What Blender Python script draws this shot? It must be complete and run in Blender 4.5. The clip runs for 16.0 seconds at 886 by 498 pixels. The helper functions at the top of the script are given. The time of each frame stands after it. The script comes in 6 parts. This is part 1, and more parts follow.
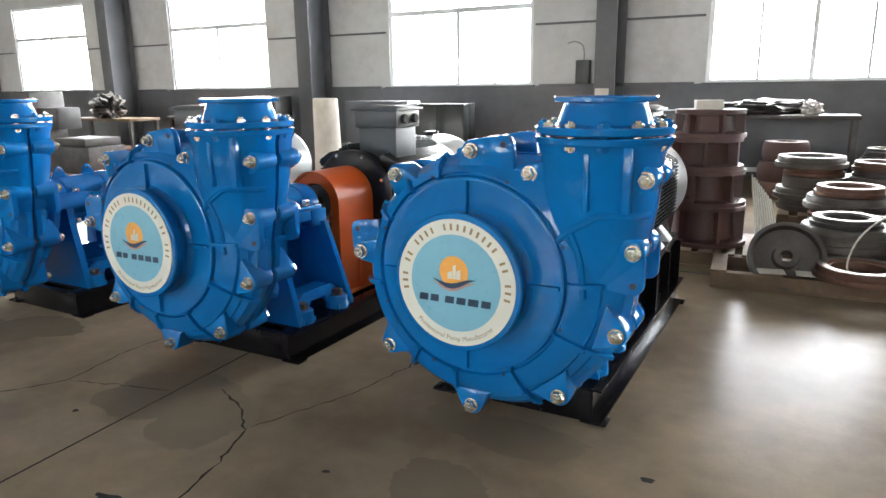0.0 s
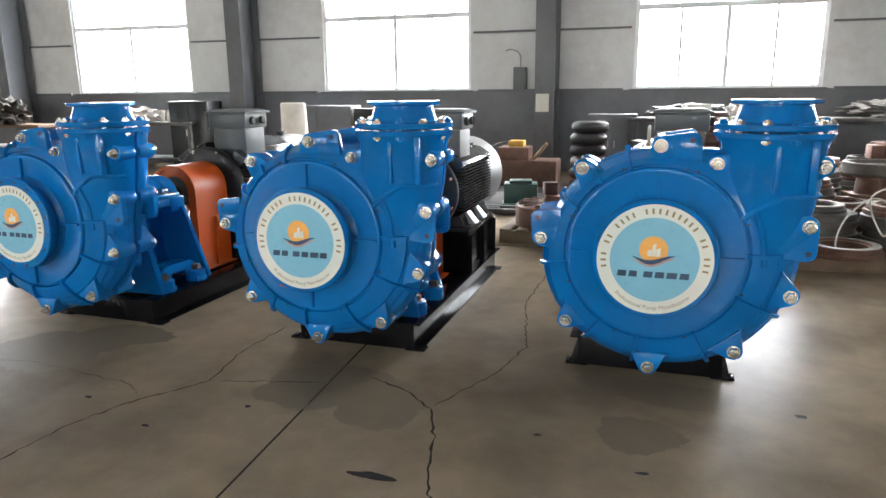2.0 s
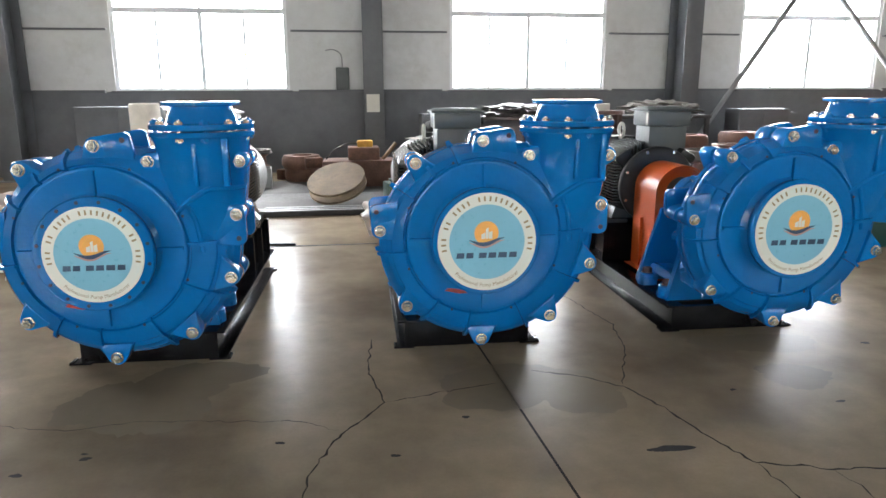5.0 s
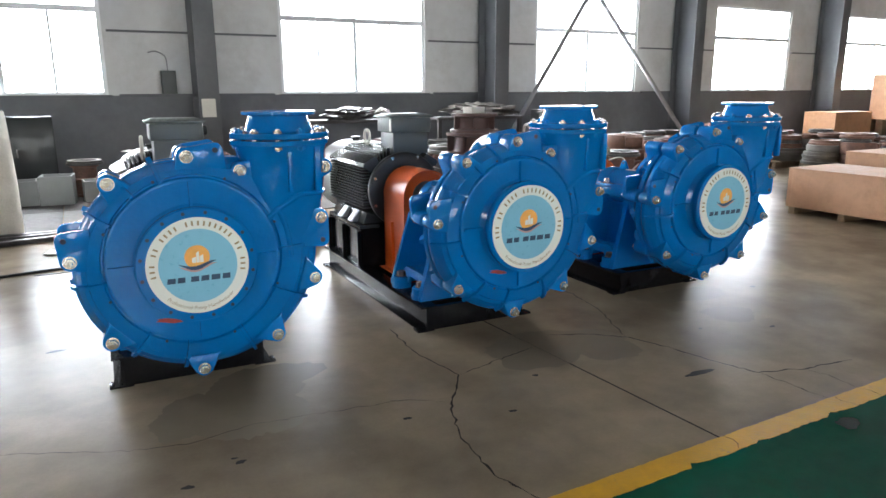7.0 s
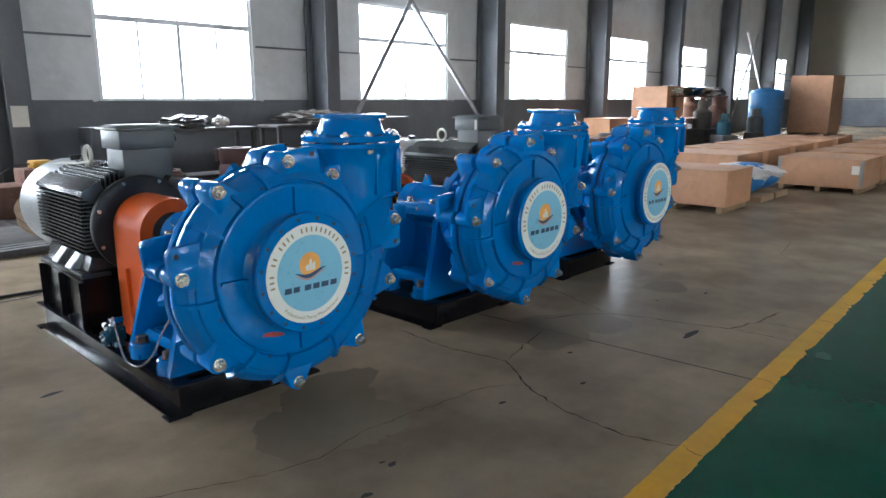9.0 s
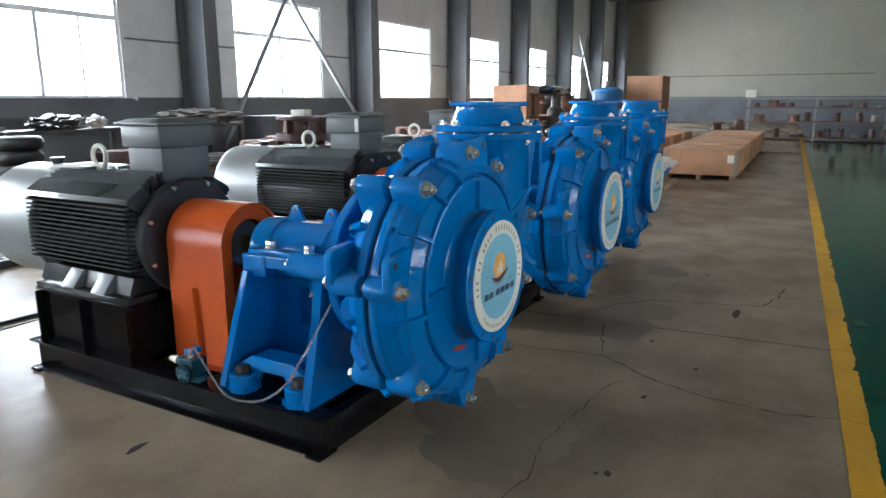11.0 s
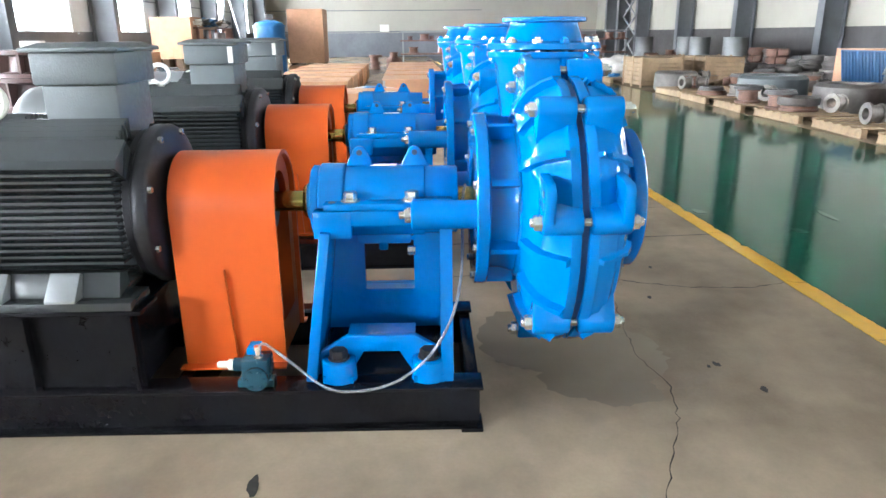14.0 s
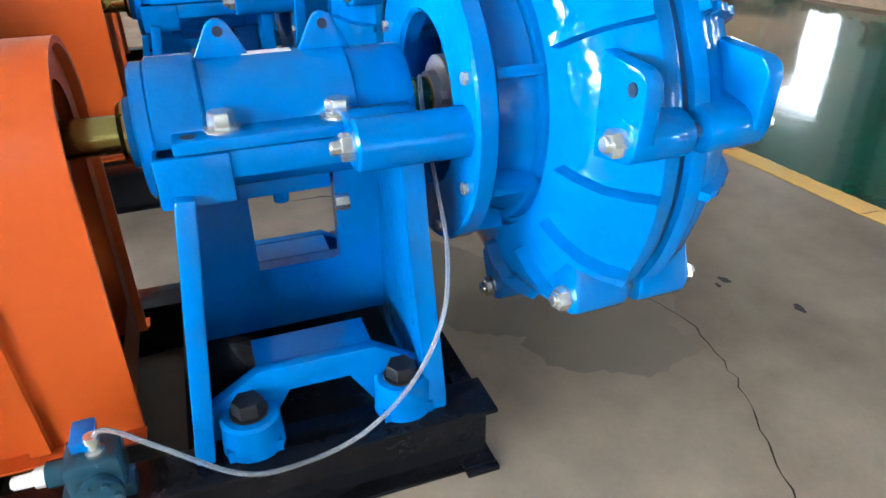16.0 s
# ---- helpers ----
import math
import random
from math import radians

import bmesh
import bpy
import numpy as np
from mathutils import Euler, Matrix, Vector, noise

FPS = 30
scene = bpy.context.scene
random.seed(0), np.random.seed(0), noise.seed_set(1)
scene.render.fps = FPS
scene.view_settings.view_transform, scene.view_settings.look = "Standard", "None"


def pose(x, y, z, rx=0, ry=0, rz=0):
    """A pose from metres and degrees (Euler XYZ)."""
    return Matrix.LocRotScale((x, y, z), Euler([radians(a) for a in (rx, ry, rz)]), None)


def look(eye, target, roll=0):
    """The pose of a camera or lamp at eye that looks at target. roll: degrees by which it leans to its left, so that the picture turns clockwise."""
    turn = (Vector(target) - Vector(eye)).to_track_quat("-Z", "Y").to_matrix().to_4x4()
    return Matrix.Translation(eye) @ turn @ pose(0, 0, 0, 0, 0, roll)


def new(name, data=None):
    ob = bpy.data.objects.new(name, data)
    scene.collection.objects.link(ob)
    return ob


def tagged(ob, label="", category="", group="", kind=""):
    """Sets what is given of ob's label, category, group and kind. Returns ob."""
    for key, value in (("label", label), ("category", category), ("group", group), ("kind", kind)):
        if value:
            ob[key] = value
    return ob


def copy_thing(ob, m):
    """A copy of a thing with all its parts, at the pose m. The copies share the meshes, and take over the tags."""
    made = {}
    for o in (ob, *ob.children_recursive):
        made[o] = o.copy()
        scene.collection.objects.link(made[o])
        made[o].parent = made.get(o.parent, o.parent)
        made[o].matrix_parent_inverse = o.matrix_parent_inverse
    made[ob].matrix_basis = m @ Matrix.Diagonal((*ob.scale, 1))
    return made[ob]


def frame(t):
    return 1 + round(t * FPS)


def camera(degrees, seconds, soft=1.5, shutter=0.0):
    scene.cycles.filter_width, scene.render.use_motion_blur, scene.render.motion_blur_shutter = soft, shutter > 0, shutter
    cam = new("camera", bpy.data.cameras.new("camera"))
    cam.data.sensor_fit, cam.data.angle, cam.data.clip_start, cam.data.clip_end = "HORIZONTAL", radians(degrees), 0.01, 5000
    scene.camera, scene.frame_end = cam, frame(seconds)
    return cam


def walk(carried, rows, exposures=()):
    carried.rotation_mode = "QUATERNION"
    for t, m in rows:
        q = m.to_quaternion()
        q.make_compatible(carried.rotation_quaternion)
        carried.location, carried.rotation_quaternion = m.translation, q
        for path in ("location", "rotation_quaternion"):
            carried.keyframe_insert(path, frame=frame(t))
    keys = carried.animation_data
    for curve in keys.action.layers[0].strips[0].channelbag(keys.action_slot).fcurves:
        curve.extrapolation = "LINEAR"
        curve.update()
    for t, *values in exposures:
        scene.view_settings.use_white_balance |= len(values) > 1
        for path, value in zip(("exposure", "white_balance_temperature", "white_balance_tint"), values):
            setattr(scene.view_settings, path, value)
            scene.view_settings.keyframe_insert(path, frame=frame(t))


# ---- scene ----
cam = camera(66.1, 16.0)
PATH = [
    (0, (-0.003, 0.166, 1.481), (-0.904, 1.891, 1.02), -0.7),
    (0.5, (-0.22, -0.129, 1.508), (-1.052, 1.631, 1.052), -0.7),
    (1, (-0.522, -0.297, 1.483), (-1.282, 1.497, 1.03), -0.6),
    (1.5, (-0.847, -0.505, 1.474), (-1.52, 1.325, 1.027), -0.5),
    (2, (-1.152, -0.659, 1.489), (-1.712, 1.207, 1.039), -0.5),
    (2.5, (-1.524, -0.728, 1.485), (-1.972, 1.168, 1.034), -0.5),
    (3, (-1.9, -0.86, 1.49), (-2.232, 1.061, 1.042), -0.5),
    (5.5, (-3.863, -0.906, 1.491), (-3.41, 0.988, 1.037), -0.2),
    (6, (-4.272, -0.932, 1.514), (-3.634, 0.908, 1.059), -0.3),
    (6.5, (-4.668, -0.878, 1.52), (-3.891, 0.908, 1.066), -0.3),
    (7, (-5.05, -0.864, 1.534), (-4.134, 0.857, 1.084), -0.3),
    (7.5, (-5.411, -0.735, 1.525), (-4.333, 0.888, 1.075), -0.2),
    (8, (-5.766, -0.582, 1.514), (-4.553, 0.948, 1.08), -0.1),
    (8.5, (-6.132, -0.399, 1.529), (-4.773, 1.003, 1.097), -0.1),
    (9, (-6.379, -0.073, 1.511), (-4.934, 1.243, 1.084), -0.1),
    (11.5, (-7.188, 1.623, 1.451), (-5.394, 2.396, 1.022), -0.3),
    (12, (-7.336, 1.948, 1.452), (-5.487, 2.576, 1.017), -0.4),
    (12.5, (-7.479, 2.282, 1.458), (-5.591, 2.757, 0.999), -0.5),
    (13, (-7.431, 2.609, 1.426), (-5.521, 2.95, 0.939), -0.5),
    (13.5, (-7.366, 2.914, 1.402), (-5.449, 3.089, 0.858), -0.4),
    (14, (-7.187, 3.183, 1.382), (-5.283, 3.082, 0.78), -0.5),
    (14.5, (-6.911, 3.335, 1.323), (-5.047, 3.054, 0.656), -0.4),
    (15, (-6.624, 3.467, 1.271), (-4.84, 3.029, 0.48), -0.5),
    (15.5, (-6.34, 3.494, 1.237), (-4.65, 2.907, 0.344), -0.8),
    (16, (-6.054, 3.465, 1.225), (-4.427, 2.82, 0.256), -0.9),
]
NORTH, SOUTH = 17.0, 5.0    # brightness of the sky beyond each opening
EXPOSURES = [(0, 1.10, 6600, 10), (3, 1.06, 6500, 10), (6, 0.92, 6450, 10), (9, 0.66, 5900, 9), (11.5, 0.60, 6050, 8), (12.5, 1.20, 6300, 8), (13, 1.52, 6200, 7),
             (13.5, 1.80, 6200, 7), (14, 1.90, 6000, 9), (16, 1.66, 5750, 10)]
YAW_A, YAW_B, YAW_C = -1.0, -1.0, -2.0    # how each pump set is turned
walk(cam, [(t, look(eye, target, roll)) for t, eye, target, roll in PATH], EXPOSURES)

# ---- world and light ----
world = bpy.data.worlds.new("overcast_sky")
scene.world = world
world.use_nodes = True
wn = world.node_tree.nodes
sky = wn.new("ShaderNodeTexSky")
sky.sky_type, sky.sun_disc = "NISHITA", False
sky.sun_elevation, sky.sun_rotation = radians(48), radians(200)
wn["Background"].inputs["Strength"].default_value = 0.12
world.node_tree.links.new(sky.outputs["Color"], wn["Background"].inputs["Color"])

sun = new("sun", bpy.data.lights.new("sun", "SUN"))
sun.data.energy, sun.data.angle, sun.data.color = 0.8, radians(12), (1.0, 0.96, 0.9)
sun.matrix_basis = look((0, -20, 25), (6, 0, 0))


def sky_lamp(name, eye, target, w, h, radiance, color):
    """Daylight standing outside an opening: a sheet of even sky."""
    lamp = new(name, bpy.data.lights.new(name, "AREA"))
    lamp.data.shape, lamp.data.size, lamp.data.size_y = "RECTANGLE", w, h
    lamp.data.energy, lamp.data.color = radiance * math.pi * w * h, color
    lamp.matrix_basis = look(eye, target)
    return lamp


sky_lamp("north_sky", (2, 13.3, 2.9), (2, 0, 2.9), 72, 3.6, NORTH, (0.97, 0.98, 1.0))
# Daylight for the added south windows, to light the pump fronts.
sky_lamp("south_sky", (-6, -10.6, 2.9), (-6, 0, 2.9), 36, 3.6, SOUTH, (1.0, 0.98, 0.95))


# ---- materials ----
def mat(name, color, rough=0.5, metal=0.0, var=0.15, scale=6.0, bump=0.1, bump_scale=60.0, coat=0.0, dirt=None, dirt_amount=0.3, rough_var=0.1, detail=6.0, dirt_soft=0.0, spec=0.5, ripple=0):
    """A procedural surface: two scales of colour variation, uneven gloss and fine relief."""
    m = bpy.data.materials.new(name)
    m.use_nodes = True
    t = m.node_tree
    n, l = t.nodes, t.links
    b = n["Principled BSDF"]
    co = n.new("ShaderNodeTexCoord")
    geo = n.new("ShaderNodeNewGeometry")
    place = geo.outputs["Position"]

    def noise_at(s, det=detail, rgh=0.6):
        x = n.new("ShaderNodeTexNoise")
        x.inputs["Scale"].default_value, x.inputs["Detail"].default_value, x.inputs["Roughness"].default_value = s, det, rgh
        l.new(place, x.inputs["Vector"])
        return x.outputs["Fac"]

    big, small = noise_at(scale), noise_at(scale * 9)
    ramp = n.new("ShaderNodeMapRange")
    ramp.inputs["From Min"].default_value, ramp.inputs["From Max"].default_value = 0.3, 0.7
    ramp.inputs["To Min"].default_value, ramp.inputs["To Max"].default_value = 1 - var, 1 + var
    l.new(big, ramp.inputs["Value"])
    ramp2 = n.new("ShaderNodeMapRange")
    ramp2.inputs["From Min"].default_value, ramp2.inputs["From Max"].default_value = 0.3, 0.7
    ramp2.inputs["To Min"].default_value, ramp2.inputs["To Max"].default_value = 1 - var * 0.5, 1 + var * 0.5
    l.new(small, ramp2.inputs["Value"])
    mul = n.new("ShaderNodeMath")
    mul.operation = "MULTIPLY"
    l.new(ramp.outputs[0], mul.inputs[0]), l.new(ramp2.outputs[0], mul.inputs[1])
    vm = n.new("ShaderNodeVectorMath")
    vm.operation = "SCALE"
    vm.inputs[0].default_value = color[:3]
    l.new(mul.outputs[0], vm.inputs["Scale"])
    out = vm.outputs[0]
    if dirt:
        spot = noise_at(scale * 2.7, 8, 0.7)
        cut = n.new("ShaderNodeMapRange")
        cut.inputs["From Min"].default_value, cut.inputs["From Max"].default_value = 0.62 - dirt_amount * 0.4 - dirt_soft, 0.72 - dirt_amount * 0.2 + dirt_soft
        l.new(spot, cut.inputs["Value"])
        mix = n.new("ShaderNodeMix")
        mix.data_type = "RGBA"
        l.new(cut.outputs[0], mix.inputs[0])
        l.new(out, mix.inputs[6])
        mix.inputs[7].default_value = (*dirt, 1)
        out = mix.outputs[2]
    l.new(out, b.inputs["Base Color"])
    rr = n.new("ShaderNodeMapRange")
    rr.inputs["From Min"].default_value, rr.inputs["From Max"].default_value = 0.3, 0.7
    rr.inputs["To Min"].default_value, rr.inputs["To Max"].default_value = max(0.02, rough - rough_var), min(1, rough + rough_var)
    l.new(small, rr.inputs["Value"])
    l.new(rr.outputs[0], b.inputs["Roughness"])
    b.inputs["Metallic"].default_value = metal
    b.inputs["Specular IOR Level"].default_value = spec
    if coat:
        b.inputs["Coat Weight"].default_value, b.inputs["Coat Roughness"].default_value = coat, 0.06
    if bump:
        bn = n.new("ShaderNodeBump")
        bn.inputs["Strength"].default_value, bn.inputs["Distance"].default_value = bump, 0.01
        l.new(noise_at(bump_scale, 3, 0.5), bn.inputs["Height"])
        if ripple:
            fine = n.new("ShaderNodeBump")
            fine.inputs["Strength"].default_value, fine.inputs["Distance"].default_value = 0.30, 0.005
            l.new(noise_at(ripple, 2, 0.5), fine.inputs["Height"])
            l.new(fine.outputs[0], bn.inputs["Normal"])
        l.new(bn.outputs[0], b.inputs["Normal"])
        if coat:
            l.new(bn.outputs[0], b.inputs["Coat Normal"])
    return m


BLUE = mat("blue_enamel", (0.002, 0.136, 0.405), 0.07, 0, 0.05, 3, 0.30, 13, rough_var=0.03, spec=0.42, ripple=42)
DARK_BLUE = mat("teal_enamel", (0.014, 0.055, 0.078), 0.2, 0, 0.08, 4, 0.04, 60)
ORANGE = mat("orange_paint", (0.57, 0.090, 0.010), 0.36, 0, 0.04, 3, 0.05, 40, rough_var=0.04, spec=0.35)
BLACK = mat("black_enamel", (0.007, 0.007, 0.008), 0.16, 0, 0.2, 7, 0.16, 30, rough_var=0.05, spec=0.2)
MOTOR = mat("dark_grey_paint", (0.034, 0.038, 0.038), 0.215, 0, 0.03, 2, 0.02, 40, rough_var=0.02, spec=0.5)
BOXGREY = mat("grey_green_paint", (0.072, 0.084, 0.085), 0.42, 0, 0.08, 5, 0.1, 120)
COWL = mat("silver_grey_sheet", (0.24, 0.25, 0.25), 0.38, 0.5, 0.06, 5, 0.04, 80)
ZINC = mat("zinc_plate", (0.60, 0.62, 0.56), 0.22, 0.8, 0.05, 20, 0.0, 200, rough_var=0.02)
BRASS = mat("olive_passivated_shaft", (0.42, 0.33, 0.10), 0.22, 1.0, 0.04, 2, 0.0, 200)
BOLTBLACK = mat("bolt_and_shade_black", (0.015, 0.015, 0.016), 0.42, 0.2, 0.2, 30, 0.05, 100)
# Flat discs in this dark tone stand in for the shade inside holes.
HOLE = mat("hole_shade_blue", (0.006, 0.02, 0.05), 0.6, 0, 0.1, 10, 0)
# Dark blue for the shade down in the casing joint's gap.
JOINT = mat("joint_gap_shade", (0.003, 0.055, 0.17), 0.4, 0, 0.1, 10, 0.1)
CREAM = mat("sign_cream_print", (0.70, 0.72, 0.66), 0.4, 0, 0.02, 4, 0)
SKYPRINT = mat("sign_light_blue_print", (0.20, 0.47, 0.62), 0.34, 0, 0.03, 5, 0)
SUNPRINT = mat("sign_orange_print", (0.84, 0.40, 0.09), 0.4, 0, 0.08, 20, 0)
NAVY = mat("sign_navy_print", (0.025, 0.06, 0.12), 0.4, 0, 0.1, 20, 0)
ROSE = mat("sign_rose_print", (0.45, 0.25, 0.24), 0.4, 0, 0.1, 20, 0)
BROWNINK = mat("sign_brown_print", (0.30, 0.22, 0.11), 0.4, 0, 0.1, 20, 0)
REDMARK = mat("red_primer_smear", (0.30, 0.03, 0.02), 0.5, 0, 0.3, 40, 0.1)
HOSE = mat("clear_hose", (0.62, 0.66, 0.66), 0.15, 0, 0.05, 30, 0)
HOSE.node_tree.nodes["Principled BSDF"].inputs["Transmission Weight"].default_value = 0.75
PLASTIC = mat("white_plastic", (0.72, 0.70, 0.62), 0.4, 0, 0.05, 20, 0.05)
WRAP = mat("plastic_film", (0.50, 0.47, 0.44), 0.50, 0, 0.15, 5, 0.35, 14)
FOAM = mat("foam_sheet", (0.66, 0.62, 0.55), 0.8, 0, 0.1, 6, 0.5, 40)
PLY = mat("plywood", (0.40, 0.212, 0.112), 0.55, 0, 0.12, 1.6, 0.15, 70, dirt=(0.28, 0.15, 0.07), dirt_amount=0.15, dirt_soft=0.1)
PALLET = mat("pallet_wood", (0.23, 0.155, 0.085), 0.7, 0, 0.2, 3, 0.3, 60, dirt=(0.18, 0.12, 0.07), dirt_amount=0.25)
OLDWOOD = mat("dirty_wood", (0.16, 0.11, 0.07), 0.75, 0, 0.25, 4, 0.4, 50)
RUST = mat("rusty_casting", (0.14, 0.072, 0.050), 0.6, 0.2, 0.35, 5, 0.5, 50, dirt=(0.20, 0.10, 0.06), dirt_amount=0.2)
# IRON and DARKIRON are lightened to take in the haze before the windows.
IRON = mat("raw_grey_casting", (0.105, 0.095, 0.085), 0.5, 0.4, 0.25, 6, 0.45, 60)
DARKIRON = mat("dark_oily_casting", (0.070, 0.067, 0.066), 0.45, 0.3, 0.3, 6, 0.4, 60)
DULLSTEEL = mat("dull_machined_face", (0.20, 0.18, 0.16), 0.42, 0.7, 0.2, 14, 0.1, 160)
STEEL = mat("machined_steel", (0.40, 0.39, 0.37), 0.40, 0.95, 0.06, 3, 0.02, 60)
REDPRIMER = mat("red_primer_casting", (0.075, 0.034, 0.029), 0.5, 0, 0.2, 5, 0.3, 50)
GREENPAINT = mat("green_machine_paint", (0.012, 0.055, 0.045), 0.45, 0, 0.2, 5, 0.2, 40)
YELLOWBIT = mat("yellow_machine_paint", (0.50, 0.27, 0.03), 0.5, 0, 0.25, 10, 0.2, 40)
RUBBER = mat("black_rubber", (0.018, 0.018, 0.019), 0.6, 0, 0.2, 10, 0.3, 80)
WALLPANEL = mat("pale_wall_panel", (0.56, 0.57, 0.57), 0.55, 0, 0.08, 0.7, 0.05, 20, dirt=(0.45, 0.45, 0.44), dirt_amount=0.1, dirt_soft=0.1)
# WAINSCOT and COLUMN carry the bluish window haze in their colour.
WAINSCOT = mat("hazed_grey_wall_paint", (0.125, 0.131, 0.143), 0.6, 0, 0.2, 0.8, 0.2, 30)
# Darker copy of WAINSCOT: the dim south side put into the colour.
SOUTHBASE = mat("south_base_shade", (0.052, 0.048, 0.046), 0.6, 0, 0.2, 0.8, 0.2, 30)
BRACE = mat("mid_grey_steel_paint", (0.26, 0.265, 0.27), 0.5, 0, 0.1, 2, 0.1, 40)
COLUMN = mat("hazed_grey_steel_paint", (0.11, 0.116, 0.125), 0.5, 0, 0.15, 1.2, 0.1, 40)
BEIGE = mat("beige_wall_panel", (0.34, 0.318, 0.265), 0.6, 0, 0.06, 0.5, 0.05, 20)
CEIL = mat("grey_roof_sheet", (0.24, 0.245, 0.25), 0.6, 0, 0.08, 0.6, 0.05, 20)
FRAMEWHITE = mat("white_window_frame", (0.75, 0.77, 0.78), 0.45, 0, 0.05, 5, 0.03)
CRACK = mat("crack_grime", (0.024, 0.020, 0.016), 0.85, 0, 0.3, 20, 0.2, 80, spec=0.15)
STAIN_SHADE = mat("stain_and_shade", (0.172, 0.141, 0.100), 0.238, 0, 0.06, 1, 0.02, 40, rough_var=0.02, spec=0.03)
DARKSTAIN = mat("dark_stain", (0.020, 0.018, 0.015), 0.7, 0, 0.3, 20, 0.1, 60, spec=0.2)
SCUFF = mat("glossy_dark_scuff", (0.004, 0.022, 0.013), 0.12, 0, 0.2, 10, 0.02, 40, spec=0.42)
PAPER = mat("paper_card", (0.62, 0.60, 0.54), 0.7, 0, 0.04, 20, 0.05)
YELLOW = mat("worn_yellow_floor_paint", (0.54, 0.29, 0.022), 0.42, 0, 0.14, 3, 0.15, 60, dirt=(0.20, 0.15, 0.08), dirt_amount=0.02, spec=0.15)
GREEN = mat("green_epoxy_floor", (0.002, 0.058, 0.029), 0.09, 0, 0.16, 1.2, 0.05, 14, dirt=(0.005, 0.050, 0.026), dirt_amount=0.15, rough_var=0.05, spec=0.10)
BLUETANK = mat("blue_tank_paint", (0.02, 0.14, 0.34), 0.4, 0, 0.15, 3, 0.1, 40)
TARP = mat("blue_tarpaulin", (0.012, 0.055, 0.125), 0.4, 0, 0.2, 3, 0.4, 15)


def concrete():
    """Trowelled concrete: broad pale and damp-dark areas over a fine grain, with an uneven polish."""
    m = mat("trowelled_concrete", (0.258, 0.203, 0.140), 0.240, 0, 0.07, 7.0, 0.06, 20, rough_var=0.015, detail=3, spec=0.03)
    n, l = m.node_tree.nodes, m.node_tree.links
    b = n["Principled BSDF"]
    src = b.inputs["Base Color"].links[0].from_socket
    geo = n.new("ShaderNodeNewGeometry")
    for scale, lo, hi, low, high in ((0.55, 0.35, 0.62, 0.66, 1.08), (2.3, 0.38, 0.60, 0.84, 1.06)):
        cloud = n.new("ShaderNodeTexNoise")
        cloud.inputs["Scale"].default_value, cloud.inputs["Detail"].default_value = scale, 3
        l.new(geo.outputs["Position"], cloud.inputs["Vector"])
        span = n.new("ShaderNodeMapRange")
        for k, v in (("From Min", lo), ("From Max", hi), ("To Min", low), ("To Max", high)):
            span.inputs[k].default_value = v
        l.new(cloud.outputs["Fac"], span.inputs["Value"])
        sc = n.new("ShaderNodeVectorMath")
        sc.operation = "SCALE"
        l.new(src, sc.inputs[0]), l.new(span.outputs[0], sc.inputs["Scale"])
        src = sc.outputs[0]
    l.new(src, b.inputs["Base Color"])
    return m


CONCRETE = concrete()

GLASS = bpy.data.materials.new("window_glass")
GLASS.use_nodes = True
gb = GLASS.node_tree.nodes["Principled BSDF"]
gb.inputs["Base Color"].default_value = (0.93, 0.96, 0.97, 1)
gb.inputs["Transmission Weight"].default_value, gb.inputs["Roughness"].default_value, gb.inputs["IOR"].default_value = 1.0, 0.02, 1.02


# ---- mesh helpers ----
def finish(bm, smooth=35):
    bmesh.ops.recalc_face_normals(bm, faces=bm.faces)
    for f in bm.faces:
        f.smooth = True
    for e in bm.edges:
        e.smooth = len(e.link_faces) == 2 and e.calc_face_angle(0) < radians(smooth)
    return bm


def part(name, bm, material, parent=None, label="", smooth=35):
    """Links a bmesh as one mesh object, under a thing or a part."""
    me = bpy.data.meshes.new(name)
    finish(bm, smooth).to_mesh(me)
    bm.free()
    for m in material if isinstance(material, (list, tuple)) else [material]:
        me.materials.append(m)
    ob = new(name, me)
    if parent:
        ob.parent = parent
    if label:
        ob["label"] = label
    return ob


def thing(name, m, label, category, group="", kind=""):
    """An empty at the base of a thing that parents its parts."""
    ob = new(name)
    ob.empty_display_size = 0.1
    ob.matrix_basis = m
    return tagged(ob, label, category, group, kind)


def box(bm, x0, x1, y0, y1, z0, z1, bevel=0.0, m=None):
    vs = [bm.verts.new((x, y, z)) for x in (x0, x1) for y in (y0, y1) for z in (z0, z1)]
    fs = [bm.faces.new([vs[i] for i in q]) for q in ((0, 1, 3, 2), (4, 6, 7, 5), (0, 4, 5, 1), (2, 3, 7, 6), (0, 2, 6, 4), (1, 5, 7, 3))]
    if m is not None:
        bmesh.ops.transform(bm, matrix=m, verts=vs)
    if bevel:
        es = list({e for f in fs for e in f.edges})
        bmesh.ops.bevel(bm, geom=es, offset=bevel, segments=2, profile=0.5, affect="EDGES")
    return bm


def basis(axis):
    """Two directions across an axis."""
    a = Vector(axis).normalized()
    p = Vector((0, 0, 1)) if abs(a.z) < 0.9 else Vector((1, 0, 0))
    r = a.cross(p).normalized()
    return a, r, r.cross(a).normalized()


